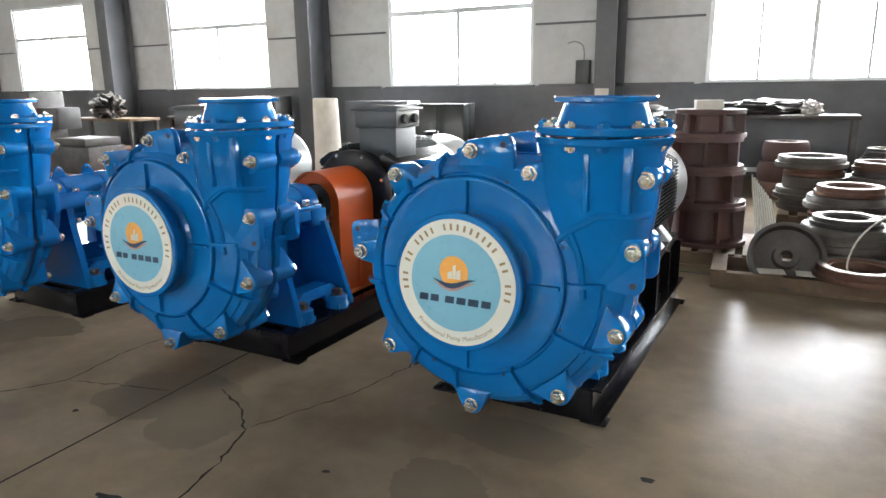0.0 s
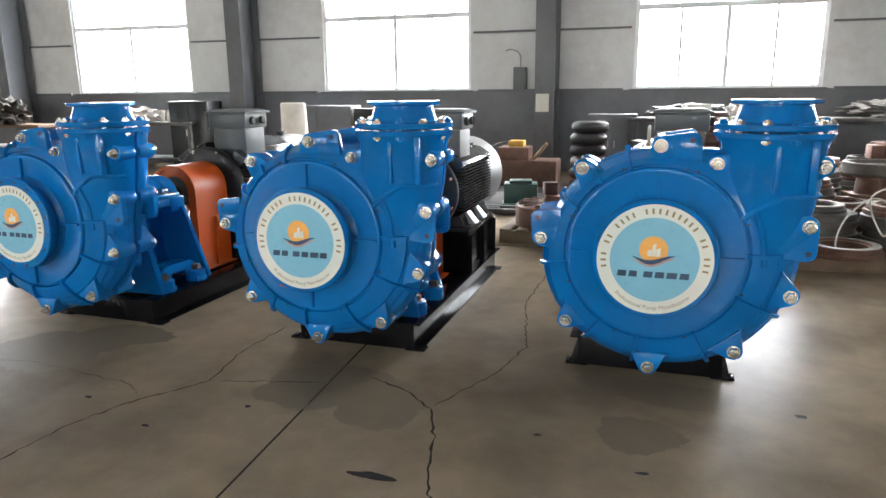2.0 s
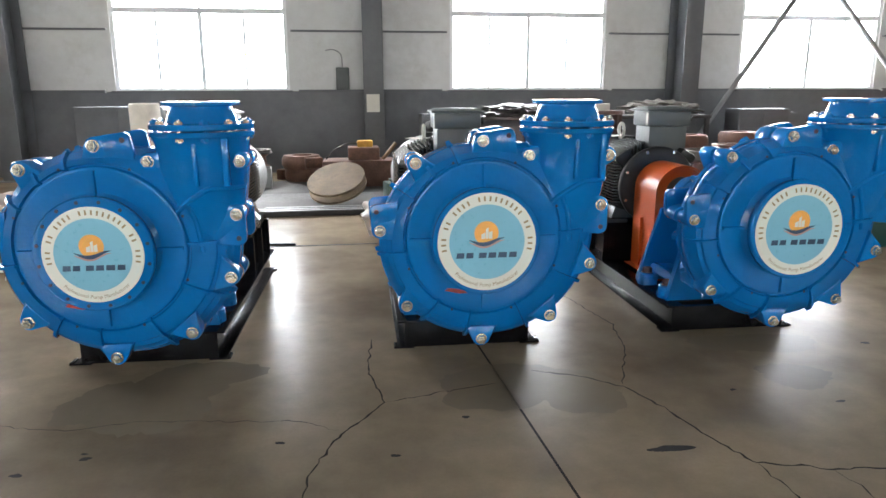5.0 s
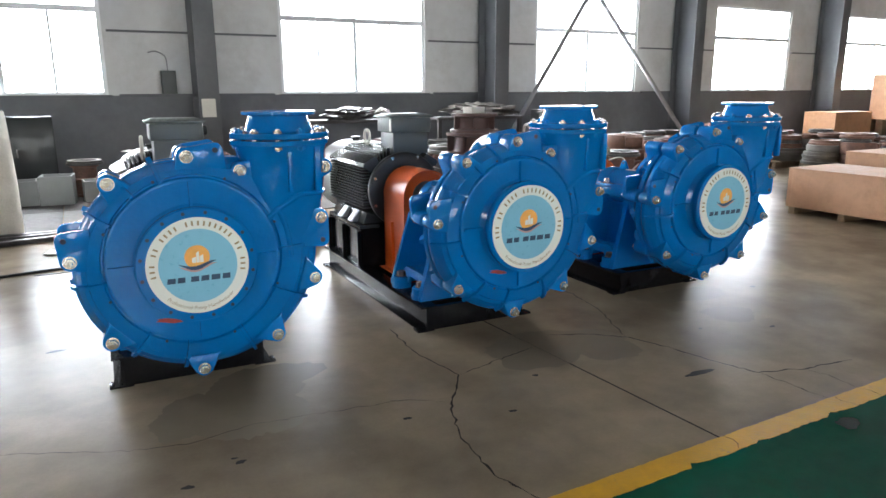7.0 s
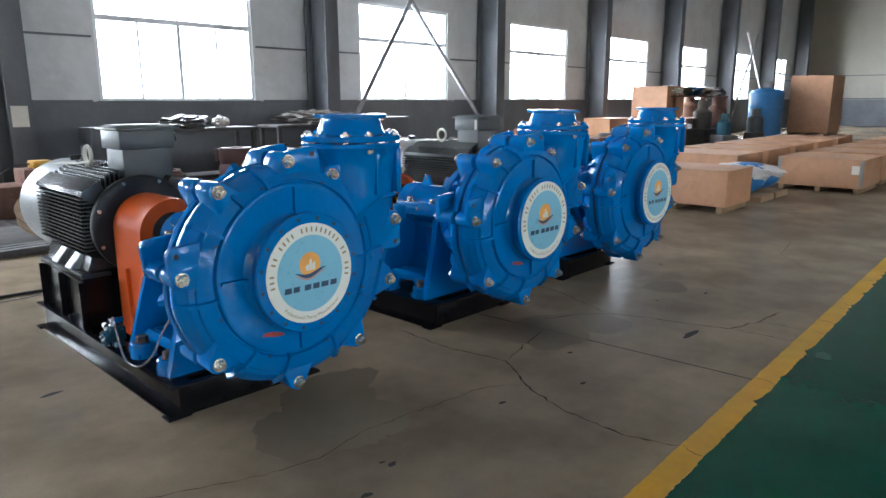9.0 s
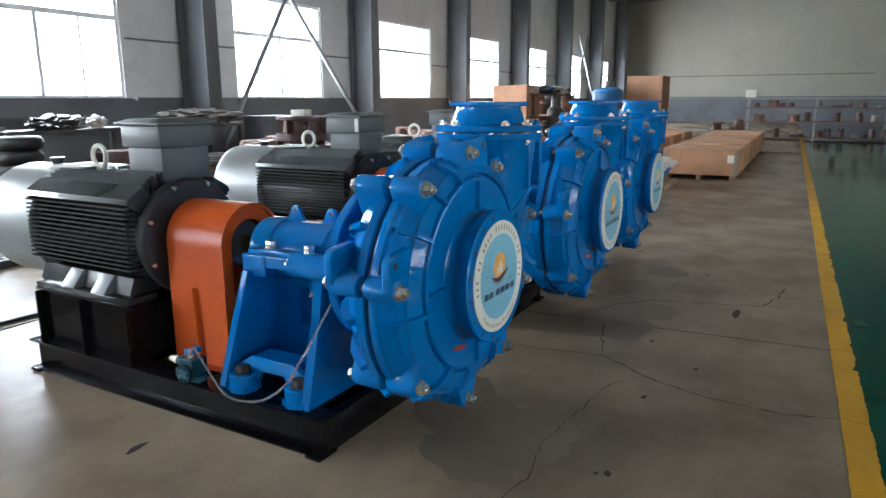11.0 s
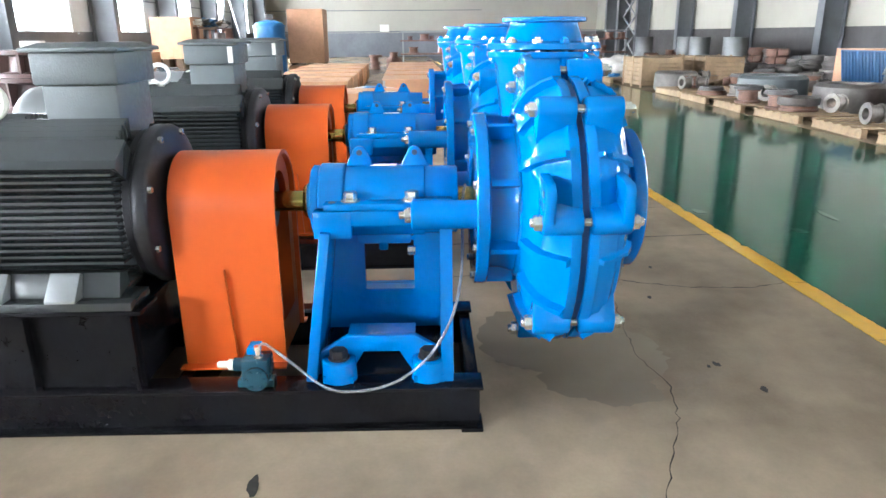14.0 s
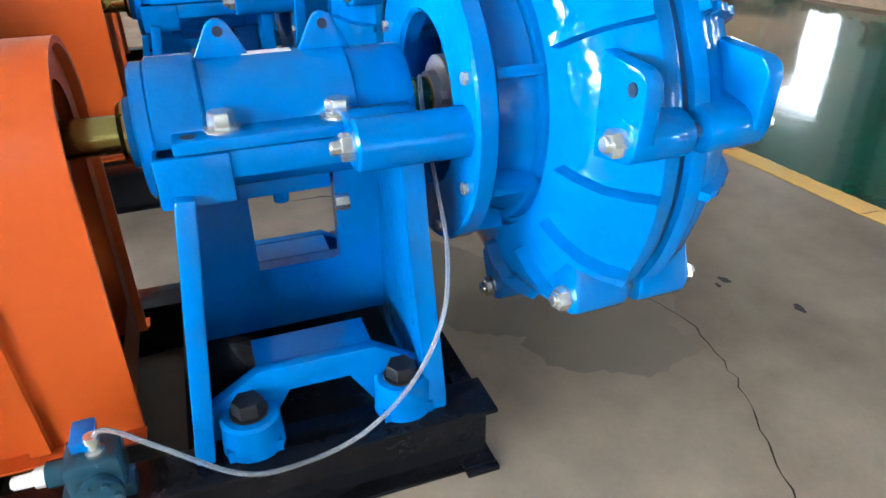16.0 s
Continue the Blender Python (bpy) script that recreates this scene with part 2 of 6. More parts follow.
def lathe(bm, prof, origin=(0, 0, 0), axis=(0, 1, 0), seg=40, closed=False):
    """Turns a profile of (radius, distance along the axis)."""
    a, r, u = basis(axis)
    o = Vector(origin)
    rings = []
    for rad, d in prof:
        if rad < 1e-6:
            rings.append([bm.verts.new(o + a * d)])
        else:
            rings.append([bm.verts.new(o + a * d + (r * math.cos(k * 2 * math.pi / seg) + u * math.sin(k * 2 * math.pi / seg)) * rad) for k in range(seg)])
    pairs = list(zip(rings, rings[1:])) + ([(rings[-1], rings[0])] if closed else [])
    for p, q in pairs:
        for k in range(seg):
            j = (k + 1) % seg
            if len(p) == 1 and len(q) == 1:
                continue
            if len(p) == 1:
                bm.faces.new((p[0], q[j], q[k]))
            elif len(q) == 1:
                bm.faces.new((p[k], p[j], q[0]))
            else:
                bm.faces.new((p[k], p[j], q[j], q[k]))
    return bm


def cyl(bm, origin, axis, r, length, seg=24, bevel=0.0):
    c = min(bevel, r * 0.4)
    prof = [(0, 0), (r - c, 0), (r, c), (r, length - c), (r - c, length), (0, length)] if c else [(0, 0), (r, 0), (r, length), (0, length)]
    return lathe(bm, prof, origin, axis, seg)


def hexnut(bm, origin, axis, r, h):
    return lathe(bm, [(0, 0), (r, 0), (r, h * 0.85), (r * 0.9, h), (0, h)], origin, axis, 6)


def prism(bm, poly, d0, d1, m=None, bevel=0.0):
    """A flat outline in (x, z), given depth from y = d0 to d1."""
    a = [bm.verts.new((x, d0, z)) for x, z in poly]
    b = [bm.verts.new((x, d1, z)) for x, z in poly]
    fs = [bm.faces.new(a), bm.faces.new(b[::-1])]
    for k in range(len(poly)):
        j = (k + 1) % len(poly)
        fs.append(bm.faces.new((a[k], b[k], b[j], a[j])))
    if m is not None:
        bmesh.ops.transform(bm, matrix=m, verts=a + b)
    if bevel:
        es = list({e for f in fs[:2] for e in f.edges})
        bmesh.ops.bevel(bm, geom=es, offset=bevel, segments=2, profile=0.5, affect="EDGES")
    return bm


def tube(bm, pts, r, seg=10):
    """A round bar along a smooth line of points."""
    P = [Vector(p) for p in pts]
    fine = []
    for i in range(len(P) - 1):
        p0, p1, p2, p3 = P[max(i - 1, 0)], P[i], P[i + 1], P[min(i + 2, len(P) - 1)]
        for k in range(6):
            s = k / 6
            fine.append(0.5 * ((2 * p1) + (p2 - p0) * s + (2 * p0 - 5 * p1 + 4 * p2 - p3) * s * s + (3 * p1 - p0 - 3 * p2 + p3) * s ** 3))
    fine.append(P[-1])
    rings, side = [], None
    for i, p in enumerate(fine):
        d = (fine[min(i + 1, len(fine) - 1)] - fine[max(i - 1, 0)]).normalized()
        side = basis(d)[1] if side is None else (side - d * side.dot(d)).normalized()
        up = d.cross(side)
        rings.append([bm.verts.new(p + (side * math.cos(a) + up * math.sin(a)) * r) for a in (k * 2 * math.pi / seg for k in range(seg))])
    for p, q in zip(rings, rings[1:]):
        for k in range(seg):
            j = (k + 1) % seg
            bm.faces.new((p[k], p[j], q[j], q[k]))
    bm.faces.new(rings[0][::-1]), bm.faces.new(rings[-1])
    return bm


def hull2(points):
    """The convex outline round a set of flat points."""
    pts = sorted(set((round(x, 5), round(y, 5)) for x, y in points))

    def half(seq):
        out = []
        for p in seq:
            while len(out) > 1 and (out[-1][0] - out[-2][0]) * (p[1] - out[-2][1]) - (out[-1][1] - out[-2][1]) * (p[0] - out[-2][0]) <= 0:
                out.pop()
            out.append(p)
        return out[:-1]

    return half(pts) + half(pts[::-1])


def ring_points(cx, cz, r, n=14):
    return [(cx + r * math.cos(k * 2 * math.pi / n), cz + r * math.sin(k * 2 * math.pi / n)) for k in range(n)]


B = bmesh.new


# ---- the hall ----
WEST, EAST, NORTH_Y, SOUTH_Y, EAVES = -24.0, 40.0, 12.345, -9.7, 7.6
SILL, HEAD = 1.50, 3.72
NORTH_WINDOWS = [-18.3, -12.2, -6.0, 0.05, 5.92, 11.7, 17.4, 23.1, 28.8, 34.5]
# Only 6.0 is known; the others are unseen, added to light the pump fronts.
SOUTH_WINDOWS = [-17.6, -11.7, -5.8, 0.1, 6.0]
WIN_W = 3.06

LINE, SLOPE = 1.015, 0.0155    # middle of the yellow line where x = 0, and a slant fitted to the camera's view


def line_y(x, off=0.0):
    return LINE + off + SLOPE * x


def slab(outline, z0, z1):
    """A flat piece of floor with any outline, given as (x, y)."""
    bm = B()
    lo, hi = [[bm.verts.new((x, y, z)) for x, y in outline] for z in (z0, z1)]
    bm.faces.new(hi), bm.faces.new(lo[::-1])
    for k in range(len(outline)):
        j = (k + 1) % len(outline)
        bm.faces.new((lo[k], lo[j], hi[j], hi[k]))
    return bm


W0, E0 = WEST - 0.3, EAST + 0.3
floor = tagged(part("floor", slab([(W0, line_y(W0, 0.03)), (E0, line_y(E0, 0.03)), (E0, NORTH_Y + 0.4), (W0, NORTH_Y + 0.4)], -0.3, 0.0), CONCRETE), "worn grey-brown trowelled concrete floor with cracks and stains", "floor", kind="structure")
tagged(part("floor_aisle", slab([(W0, -2.75), (E0, -2.75), (E0, line_y(E0, 0.03)), (W0, line_y(W0, 0.03))], -0.3, 0.0), GREEN), "glossy green epoxy painted aisle floor", "floor", kind="structure")
bm = B()
box(bm, W0, E0, SOUTH_Y - 0.3, -2.75, -0.3, -0.001)
tagged(part("floor_south", bm, CONCRETE), "grey concrete storage floor beyond the aisle", "floor", kind="structure")

# the yellow line: a strip with a ragged, chipped southern edge
bm = B()
rng = random.Random(5)
xs = [WEST + k * 0.03 for k in range(int((30 - WEST) / 0.03))]
top = [bm.verts.new((x, line_y(x, 0.060) + rng.uniform(-0.003, 0.003), 0.003)) for x in xs]
bot, chip = [], 0.0
for x in xs:
    chip = max(0.0, chip * 0.55 + (rng.uniform(0.008, 0.034) if rng.random() < 0.10 else 0) - 0.001)
    bot.append(bm.verts.new((x, line_y(x, -0.062) + rng.uniform(0, 0.009) + chip, 0.003)))
dtop = [bm.verts.new((v.co.x, v.co.y, -0.02)) for v in top]
dbot = [bm.verts.new((v.co.x, v.co.y, -0.02)) for v in bot]
for k in range(len(xs) - 1):
    bm.faces.new((bot[k], bot[k + 1], top[k + 1], top[k]))
    bm.faces.new((dtop[k], top[k], top[k + 1], dtop[k + 1]))
    bm.faces.new((dbot[k + 1], bot[k + 1], bot[k], dbot[k]))
marking = tagged(part("floor_marking", bm, YELLOW), "worn yellow painted line along the aisle edge", "floor marking", kind="structure")


def wall_with_windows(name, y0, y1, centres, z0, z1, material, label):
    """The wall above the sill line, pierced by the window openings."""
    bm = B()
    edges = [WEST] + [e for c in centres for e in (c - WIN_W / 2, c + WIN_W / 2)] + [EAST]
    for a, b in zip(edges[::2], edges[1::2]):
        box(bm, a, b, y0, y1, z0, HEAD)
    box(bm, WEST, EAST, y0, y1, HEAD, z1)
    return tagged(part(name, bm, material), label, "wall", kind="structure")


wall_with_windows("wall_north", NORTH_Y, NORTH_Y + 0.25, NORTH_WINDOWS, SILL, EAVES, WALLPANEL, "pale grey sheet wall panels between tall windows")
wall_with_windows("wall_south", SOUTH_Y - 0.25, SOUTH_Y, SOUTH_WINDOWS, SILL, EAVES, BEIGE, "beige sheet wall panels above a dark base")
bm = B()
box(bm, WEST, EAST, NORTH_Y - 0.04, NORTH_Y + 0.25, 0, SILL - 0.004)
tagged(part("wall_base_north", bm, WAINSCOT), "dark grey painted masonry wall base under the windows", "wall", kind="structure")
bm = B()
box(bm, WEST, EAST, SOUTH_Y - 0.25, SOUTH_Y + 0.04, 0, SILL - 0.004)
tagged(part("wall_base_south", bm, SOUTHBASE), "masonry wall base, painted darker for the dim south side", "wall", kind="structure")
bm = B()
box(bm, EAST, EAST + 0.25, SOUTH_Y - 0.3, NORTH_Y + 0.3, SILL, EAVES)
tagged(part("wall_east", bm, BEIGE), "plain beige sheet end wall", "wall", kind="structure")
bm = B()
box(bm, EAST - 0.05, EAST + 0.25, SOUTH_Y - 0.3, NORTH_Y + 0.3, 0, SILL - 0.004)
tagged(part("wall_base_east", bm, WAINSCOT), "dark brown-grey masonry base of the end wall", "wall", kind="structure")
# Unseen west wall; its gap is added to let light onto west faces.
bm = B()
for y0, y1, z0, z1 in ((SOUTH_Y - 0.3, -3.6, 0, EAVES), (1.2, NORTH_Y + 0.3, 0, EAVES), (-3.6, 1.2, 4.4, EAVES)):
    box(bm, WEST - 0.25, WEST, y0, y1, z0, z1)
tagged(part("wall_west", bm, WALLPANEL), "unseen pale grey wall with an opening added to let in light", "wall", kind="structure")
bm = B()
box(bm, WEST - 0.3, EAST + 0.3, SOUTH_Y - 0.3, NORTH_Y + 0.3, EAVES, EAVES + 0.2)
for k in range(11):
    x = WEST + 1 + k * 5.85
    box(bm, x - 0.12, x + 0.12, SOUTH_Y, NORTH_Y, EAVES - 0.45, EAVES)
tagged(part("ceiling", bm, CEIL), "grey sheet roof with steel cross beams", "ceiling", kind="structure")

# horizontal rails on the wall panels
bm = B()
edges = [WEST] + [e for c in NORTH_WINDOWS for e in (c - WIN_W / 2 - 0.06, c + WIN_W / 2 + 0.06)] + [EAST]
for a, b in zip(edges[::2], edges[1::2]):
    box(bm, a, b, NORTH_Y - 0.05, NORTH_Y, 2.55, 2.585)
    box(bm, a + 0.1, b - 0.1, NORTH_Y - 0.10, NORTH_Y - 0.04, 1.475, 1.525)
tagged(part("trim", bm, COLUMN), "dark steel wall rails between the windows", "wall rail", kind="structure")
bm = B()
box(bm, EAST - 0.12, EAST - 0.002, SOUTH_Y, NORTH_Y, 1.52, 1.60)
box(bm, EAST - 0.08, EAST - 0.002, -2.0, NORTH_Y, 2.85, 2.90)
tagged(part("trim", bm, COLUMN), "dark rail and cable line along the end wall", "wall rail", kind="structure")


def window(name, x, y, inward):
    """A steel window: frame, transom at two thirds, centre mullion, two thin bars, panes."""
    w = thing(name, pose(x, y, SILL), "tall white-framed factory window, bright with overcast daylight", "window", "windows", "structure")
    h, hw = HEAD - SILL, WIN_W / 2
    bm = B()
    for a, b, c, d in ((-hw, -hw + 0.07, 0, h), (hw - 0.07, hw, 0, h), (-hw + 0.07, hw - 0.07, 0, 0.06), (-hw + 0.07, hw - 0.07, h - 0.06, h)):
        box(bm, a, b, 0.03, 0.11, c, d)
    part("window_frame", bm, FRAMEWHITE, w)
    bm = B()
    box(bm, -hw + 0.07, hw - 0.07, 0.03, 0.11, 1.36, 1.45)
    part("transom", bm, FRAMEWHITE, w)
    for u, r, z1 in ((0, 0.035, 1.36), (-0.76, 0.02, 1.36), (0.76, 0.02, 1.36), (0, 0.014, h - 0.06)):
        bm = B()
        box(bm, u - r, u + r, 0.04, 0.10, 0.06 if z1 < 1.4 else 1.45, z1)
        part("mullion", bm, FRAMEWHITE, w)
    for a, b in ((-hw + 0.07, -0.78), (-0.74, -0.035), (0.035, 0.74), (0.78, hw - 0.07)):
        bm = B()
        box(bm, a, b, 0.066, 0.072, 0.06, 1.36)
        p = part("pane", bm, GLASS, w)
        p.visible_shadow = False
    bm = B()
    box(bm, -hw + 0.07, hw - 0.07, 0.066, 0.072, 1.45, h - 0.06)
    part("pane", bm, GLASS, w).visible_shadow = False
    bm = B()
    box(bm, -hw - 0.05, hw + 0.05, -0.08 * inward - 0.02, 0.02, -0.03, 0.012)
    part("window_sill", bm, COLUMN, w)
    return w


for i, x in enumerate(NORTH_WINDOWS):
    window(f"window_{i + 1}", x, NORTH_Y, 1)
for i, x in enumerate(SOUTH_WINDOWS):
    window(f"window_{i + 11}", x, SOUTH_Y - 0.16, 0)


def column(x, y, facing):
    """A steel H column with a base plate."""
    c = thing("column", pose(x, y, 0, 0, 0, 0 if facing > 0 else 180), "dark grey painted steel H column by the wall", "column", "hall columns", "structure")
    for a, b in ((-0.35, -0.32), (0.32, 0.35)):
        bm = B()
        box(bm, -0.17, 0.17, a, b, 0.02, EAVES, 0.004)
        part("flange", bm, COLUMN, c)
    bm = B()
    box(bm, -0.012, 0.012, -0.32, 0.32, 0.02, EAVES)
    part("web", bm, COLUMN, c)
    bm = B()
    box(bm, -0.25, 0.25, -0.4, 0.4, 0, 0.02)
    part("base_plate", bm, COLUMN, c)
    return c


for x in (-20.9, -15.1, -9.1, -2.95, 3.0, 8.75, 14.5, 20.2, 26.0, 31.7, 37.4):
    column(x, NORTH_Y - 0.42, 1)
for x in (-20.6, -14.7, -8.8, -2.9, 3.0, 8.0, 13.1, 18.5, 24.0, 29.6, 35.2):
    column(x, SOUTH_Y + 0.42, -1)


def brace(p, q, r=0.045, label="dark steel diagonal wind brace across a window"):
    bm = B()
    tube(bm, [p, q], r, 8)
    return tagged(part("brace", bm, BRACE), label, "brace", "wind braces", "structure")


for x in (0.0, 23.0):
    brace((x + 2.95, 11.68, 0.1), (x + 6.0, 11.68, 4.6), 0.05)
    brace((x + 8.75, 11.72, 0.3), (x + 4.7, 11.72, 4.6), 0.05)
for k in range(7):
    z = 0.3 + k * 0.95
    brace((29.6, SOUTH_Y + 0.8, z), (31.6, SOUTH_Y + 0.8, z + 0.95), 0.04, "dark steel lattice bar between columns")
    brace((31.6, SOUTH_Y + 0.8, z), (29.6, SOUTH_Y + 0.8, z + 0.95), 0.04, "dark steel lattice bar between columns")
column(31.6, SOUTH_Y + 0.8, -1)

# cards, switch box and conduit by the column
bm = B()
box(bm, -3.09, -2.86, NORTH_Y - 0.80, NORTH_Y - 0.795, 1.13, 1.44)
tagged(part("notice_card", bm, PAPER), "blank pale card fixed to the dark column", "notice")
bm = B()
box(bm, -3.62, -3.38, NORTH_Y - 0.16, NORTH_Y, 1.52, 1.92, 0.01)
tagged(part("switch_box", bm, BOXGREY), "grey electrical switch box on the wall", "switch box")
bm = B()
tube(bm, [(-3.5, NORTH_Y - 0.06, 1.92), (-3.52, NORTH_Y - 0.06, 2.15), (-3.66, NORTH_Y - 0.06, 2.24), (-3.8, NORTH_Y - 0.05, 2.22)], 0.011, 8)
tagged(part("conduit", bm, BRACE), "bent dark cable conduit above the switch box", "conduit")


# ---- floor cracks, stains and painted shade ----
def crack(points, width, seed, z=0.002, onto=None):
    """A jagged ribbon of grime along a crack."""
    rg = random.Random(seed)
    fine = []
    for (x0, y0), (x1, y1) in zip(points, points[1:]):
        n = max(2, int(math.hypot(x1 - x0, y1 - y0) / 0.035))
        for k in range(n):
            s = k / n
            fine.append((x0 + (x1 - x0) * s + rg.uniform(-0.009, 0.009), y0 + (y1 - y0) * s + rg.uniform(-0.009, 0.009)))
    fine.append(points[-1])
    bm = B()
    last = None
    for i, (x, y) in enumerate(fine):
        a, b = fine[max(i - 1, 0)], fine[min(i + 1, len(fine) - 1)]
        d = math.hypot(b[0] - a[0], b[1] - a[1]) or 1
        w = width * (0.35 + rg.random()) * min(1, 0.25 + i / 4, 0.25 + (len(fine) - 1 - i) / 4)
        nx, ny = -(b[1] - a[1]) / d * w, (b[0] - a[0]) / d * w
        now = (bm.verts.new((x + nx, y + ny, z)), bm.verts.new((x - nx, y - ny, z)))
        if last:
            bm.faces.new((last[0], last[1], now[1], now[0]))
        last = now
    return part("crack", bm, CRACK, onto or floor)


CRACKS = [
    ([(-3.62, 1.02), (-3.69, 1.26), (-3.65, 1.62), (-3.54, 1.89), (-3.32, 2.21), (-3.39, 2.60), (-3.35, 3.10)], 0.005),
    ([(-3.32, 2.21), (-3.02, 2.29), (-2.71, 2.36)], 0.0035),
    ([(-3.54, 1.95), (-3.71, 2.07), (-4.13, 2.13), (-4.46, 2.17), (-4.77, 2.13), (-5.0, 2.19), (-5.44, 2.4), (-6.2, 2.75)], 0.0022),
    ([(-2.50, 2.49), (-2.27, 2.38), (-2.09, 2.22), (-1.99, 1.97), (-1.93, 1.67), (-1.84, 1.44), (-1.57, 1.35), (-1.2, 1.3)], 0.006),
    ([(-2.09, 2.22), (-1.87, 2.73), (-1.78, 3.15), (-1.93, 4.0), (-1.90, 4.84), (-1.7, 5.6)], 0.004),
    ([(-1.84, 1.44), (-1.82, 1.15), (-1.81, 1.05)], 0.004),
    ([(-1.57, 1.35), (-1.53, 1.22), (-1.556, 1.07)], 0.003),
    ([(0.3, 1.5), (0.8, 1.9), (1.5, 2.0), (2.2, 2.6)], 0.003),
    ([(-7.2, 3.4), (-6.6, 3.0), (-6.2, 2.75)], 0.003),
]
for i, (pts, w) in enumerate(CRACKS):
    crack(pts, w, i)
# grime in cracks that run on across the yellow line
rg = random.Random(31)
for i, x in enumerate((-3.60, -2.60, -1.78, -1.56, -1.25, -0.7, 0.2, 1.1, 2.3, 3.6, -4.4, -5.3)):
    crack([(x, line_y(x, 0.058)), (x + rg.uniform(-0.03, 0.03), line_y(x, 0.01)), (x + rg.uniform(-0.05, 0.05), line_y(x, -0.052))], rg.uniform(0.003, 0.006), 50 + i, 0.0055, marking)
bm = B()
bm.faces.new([bm.verts.new(p) for p in ((-2.632, 1.03, 0.0015), (-2.620, 1.03, 0.0015), (-3.165, 12.0, 0.0015), (-3.177, 12.0, 0.0015))])
part("joint", bm, CRACK, floor, "straight saw-cut joint in the concrete")
for x0, x1, y, n in ((-5.5, 3.5, 5.81, 0), ):
    bm = B()
    box(bm, x0, x1, y, y + 0.012, 0, 0.006)
    part("steel_strip", bm, DARKIRON, floor)


def blotch(cx, cy, rx, ry, seed, material, z=0.0025, name="stain_shade_patch"):
    """An uneven flat patch on the floor."""
    rg = random.Random(seed)
    bm = B()
    ph = [rg.uniform(0, 6.28) for _ in range(5)]
    ring = []
    for k in range(48):
        a = k * 2 * math.pi / 48
        f = 1 + sum(math.sin((j + 2) * a + ph[j]) * 0.16 / (j + 1) for j in range(5)) + rg.uniform(-0.07, 0.07)
        ring.append(bm.verts.new((cx + rx * f * math.cos(a), cy + ry * f * math.sin(a), z)))
    bm.faces.new(ring)
    return part(name, bm, material, floor)


# Damp stains; those at the third pump also paint in its soft shade.
for i, (cx, cy, rx, ry) in enumerate([(-4.72, 2.40, 0.18, 0.22), (-4.42, 2.30, 0.24, 0.30), (-4.30, 2.62, 0.32, 0.24), (-2.72, 2.33, 0.33, 0.27), (-2.35, 2.22, 0.30, 0.22), (-1.05, 2.70, 0.36, 0.17), (-1.12, 2.22, 0.22, 0.14)]):
    blotch(cx, cy, rx, ry, 20 + i, STAIN_SHADE, 0.0012 + 0.0001 * i)
for i, (cx, cy, rx, ry) in enumerate([(-2.13, 1.59, 0.09, 0.028), (-3.79, 1.877, 0.022, 0.012), (-4.582, 1.858, 0.024, 0.014), (-4.60, 1.90, 0.014, 0.008), (-4.81, 1.762, 0.024, 0.015), (-3.30, 1.70, 0.02, 0.012),
                                       (-5.3, 3.7, 0.05, 0.02), (-1.1, 1.9, 0.025, 0.013), (-0.4, 2.6, 0.03, 0.016), (-2.95, 2.0, 0.02, 0.012), (-1.55, 2.1, 0.018, 0.01), (-6.0, 2.2, 0.03, 0.02), (-5.6, 1.7, 0.02, 0.014)]):
    blotch(cx, cy, rx, ry, 60 + i, DARKSTAIN, 0.003, "spot")
for i, (cx, cy, rx, ry) in enumerate([(-2.6, 0.35, 0.06, 0.05), (-1.98, 0.838, 0.062, 0.05), (-2.2, -0.1, 0.14, 0.03), (-1.0, 0.1, 0.1, 0.02), (-3.3, 0.1, 0.05, 0.02)]):
    blotch(cx, cy, rx, ry, 90 + i, SCUFF, 0.002, "scuff")


# ---- the pump sets ----
AX, SPLIT = 0.767, 0.145            # shaft height, joint between the casing halves
LUGS = [(0, 1.25), (0.235, 1.174), (0.65, 1.172), (0.62, 0.917), (0.575, 0.607), (0.368, 0.33), (0, 0.214), (-0.39, 0.41), (-0.52, 0.809), (-0.337, 1.144)]
EARS = {0: (0.13, 1.275), 3: (0.625, 0.80), 8: (-0.535, 0.905)}


def volute_radius(deg):
    """Outer radius of the spiral casing at an angle from +x, growing towards the outlet."""
    table = [(0, 0.608), (30, 0.585), (55, 0.54), (75, 0.480), (90, 0.462), (130, 0.478), (155, 0.494), (175, 0.512), (195, 0.526), (215, 0.534), (250, 0.544), (270, 0.550), (295, 0.572), (320, 0.590), (340, 0.602), (360, 0.608)]
    deg %= 360
    for (a, r), (b, q) in zip(table, table[1:]):
        if a <= deg <= b:
            s = (deg - a) / (b - a)
            s = s * s * (3 - 2 * s) * 0.4 + s * 0.6
            return r + (q - r) * s


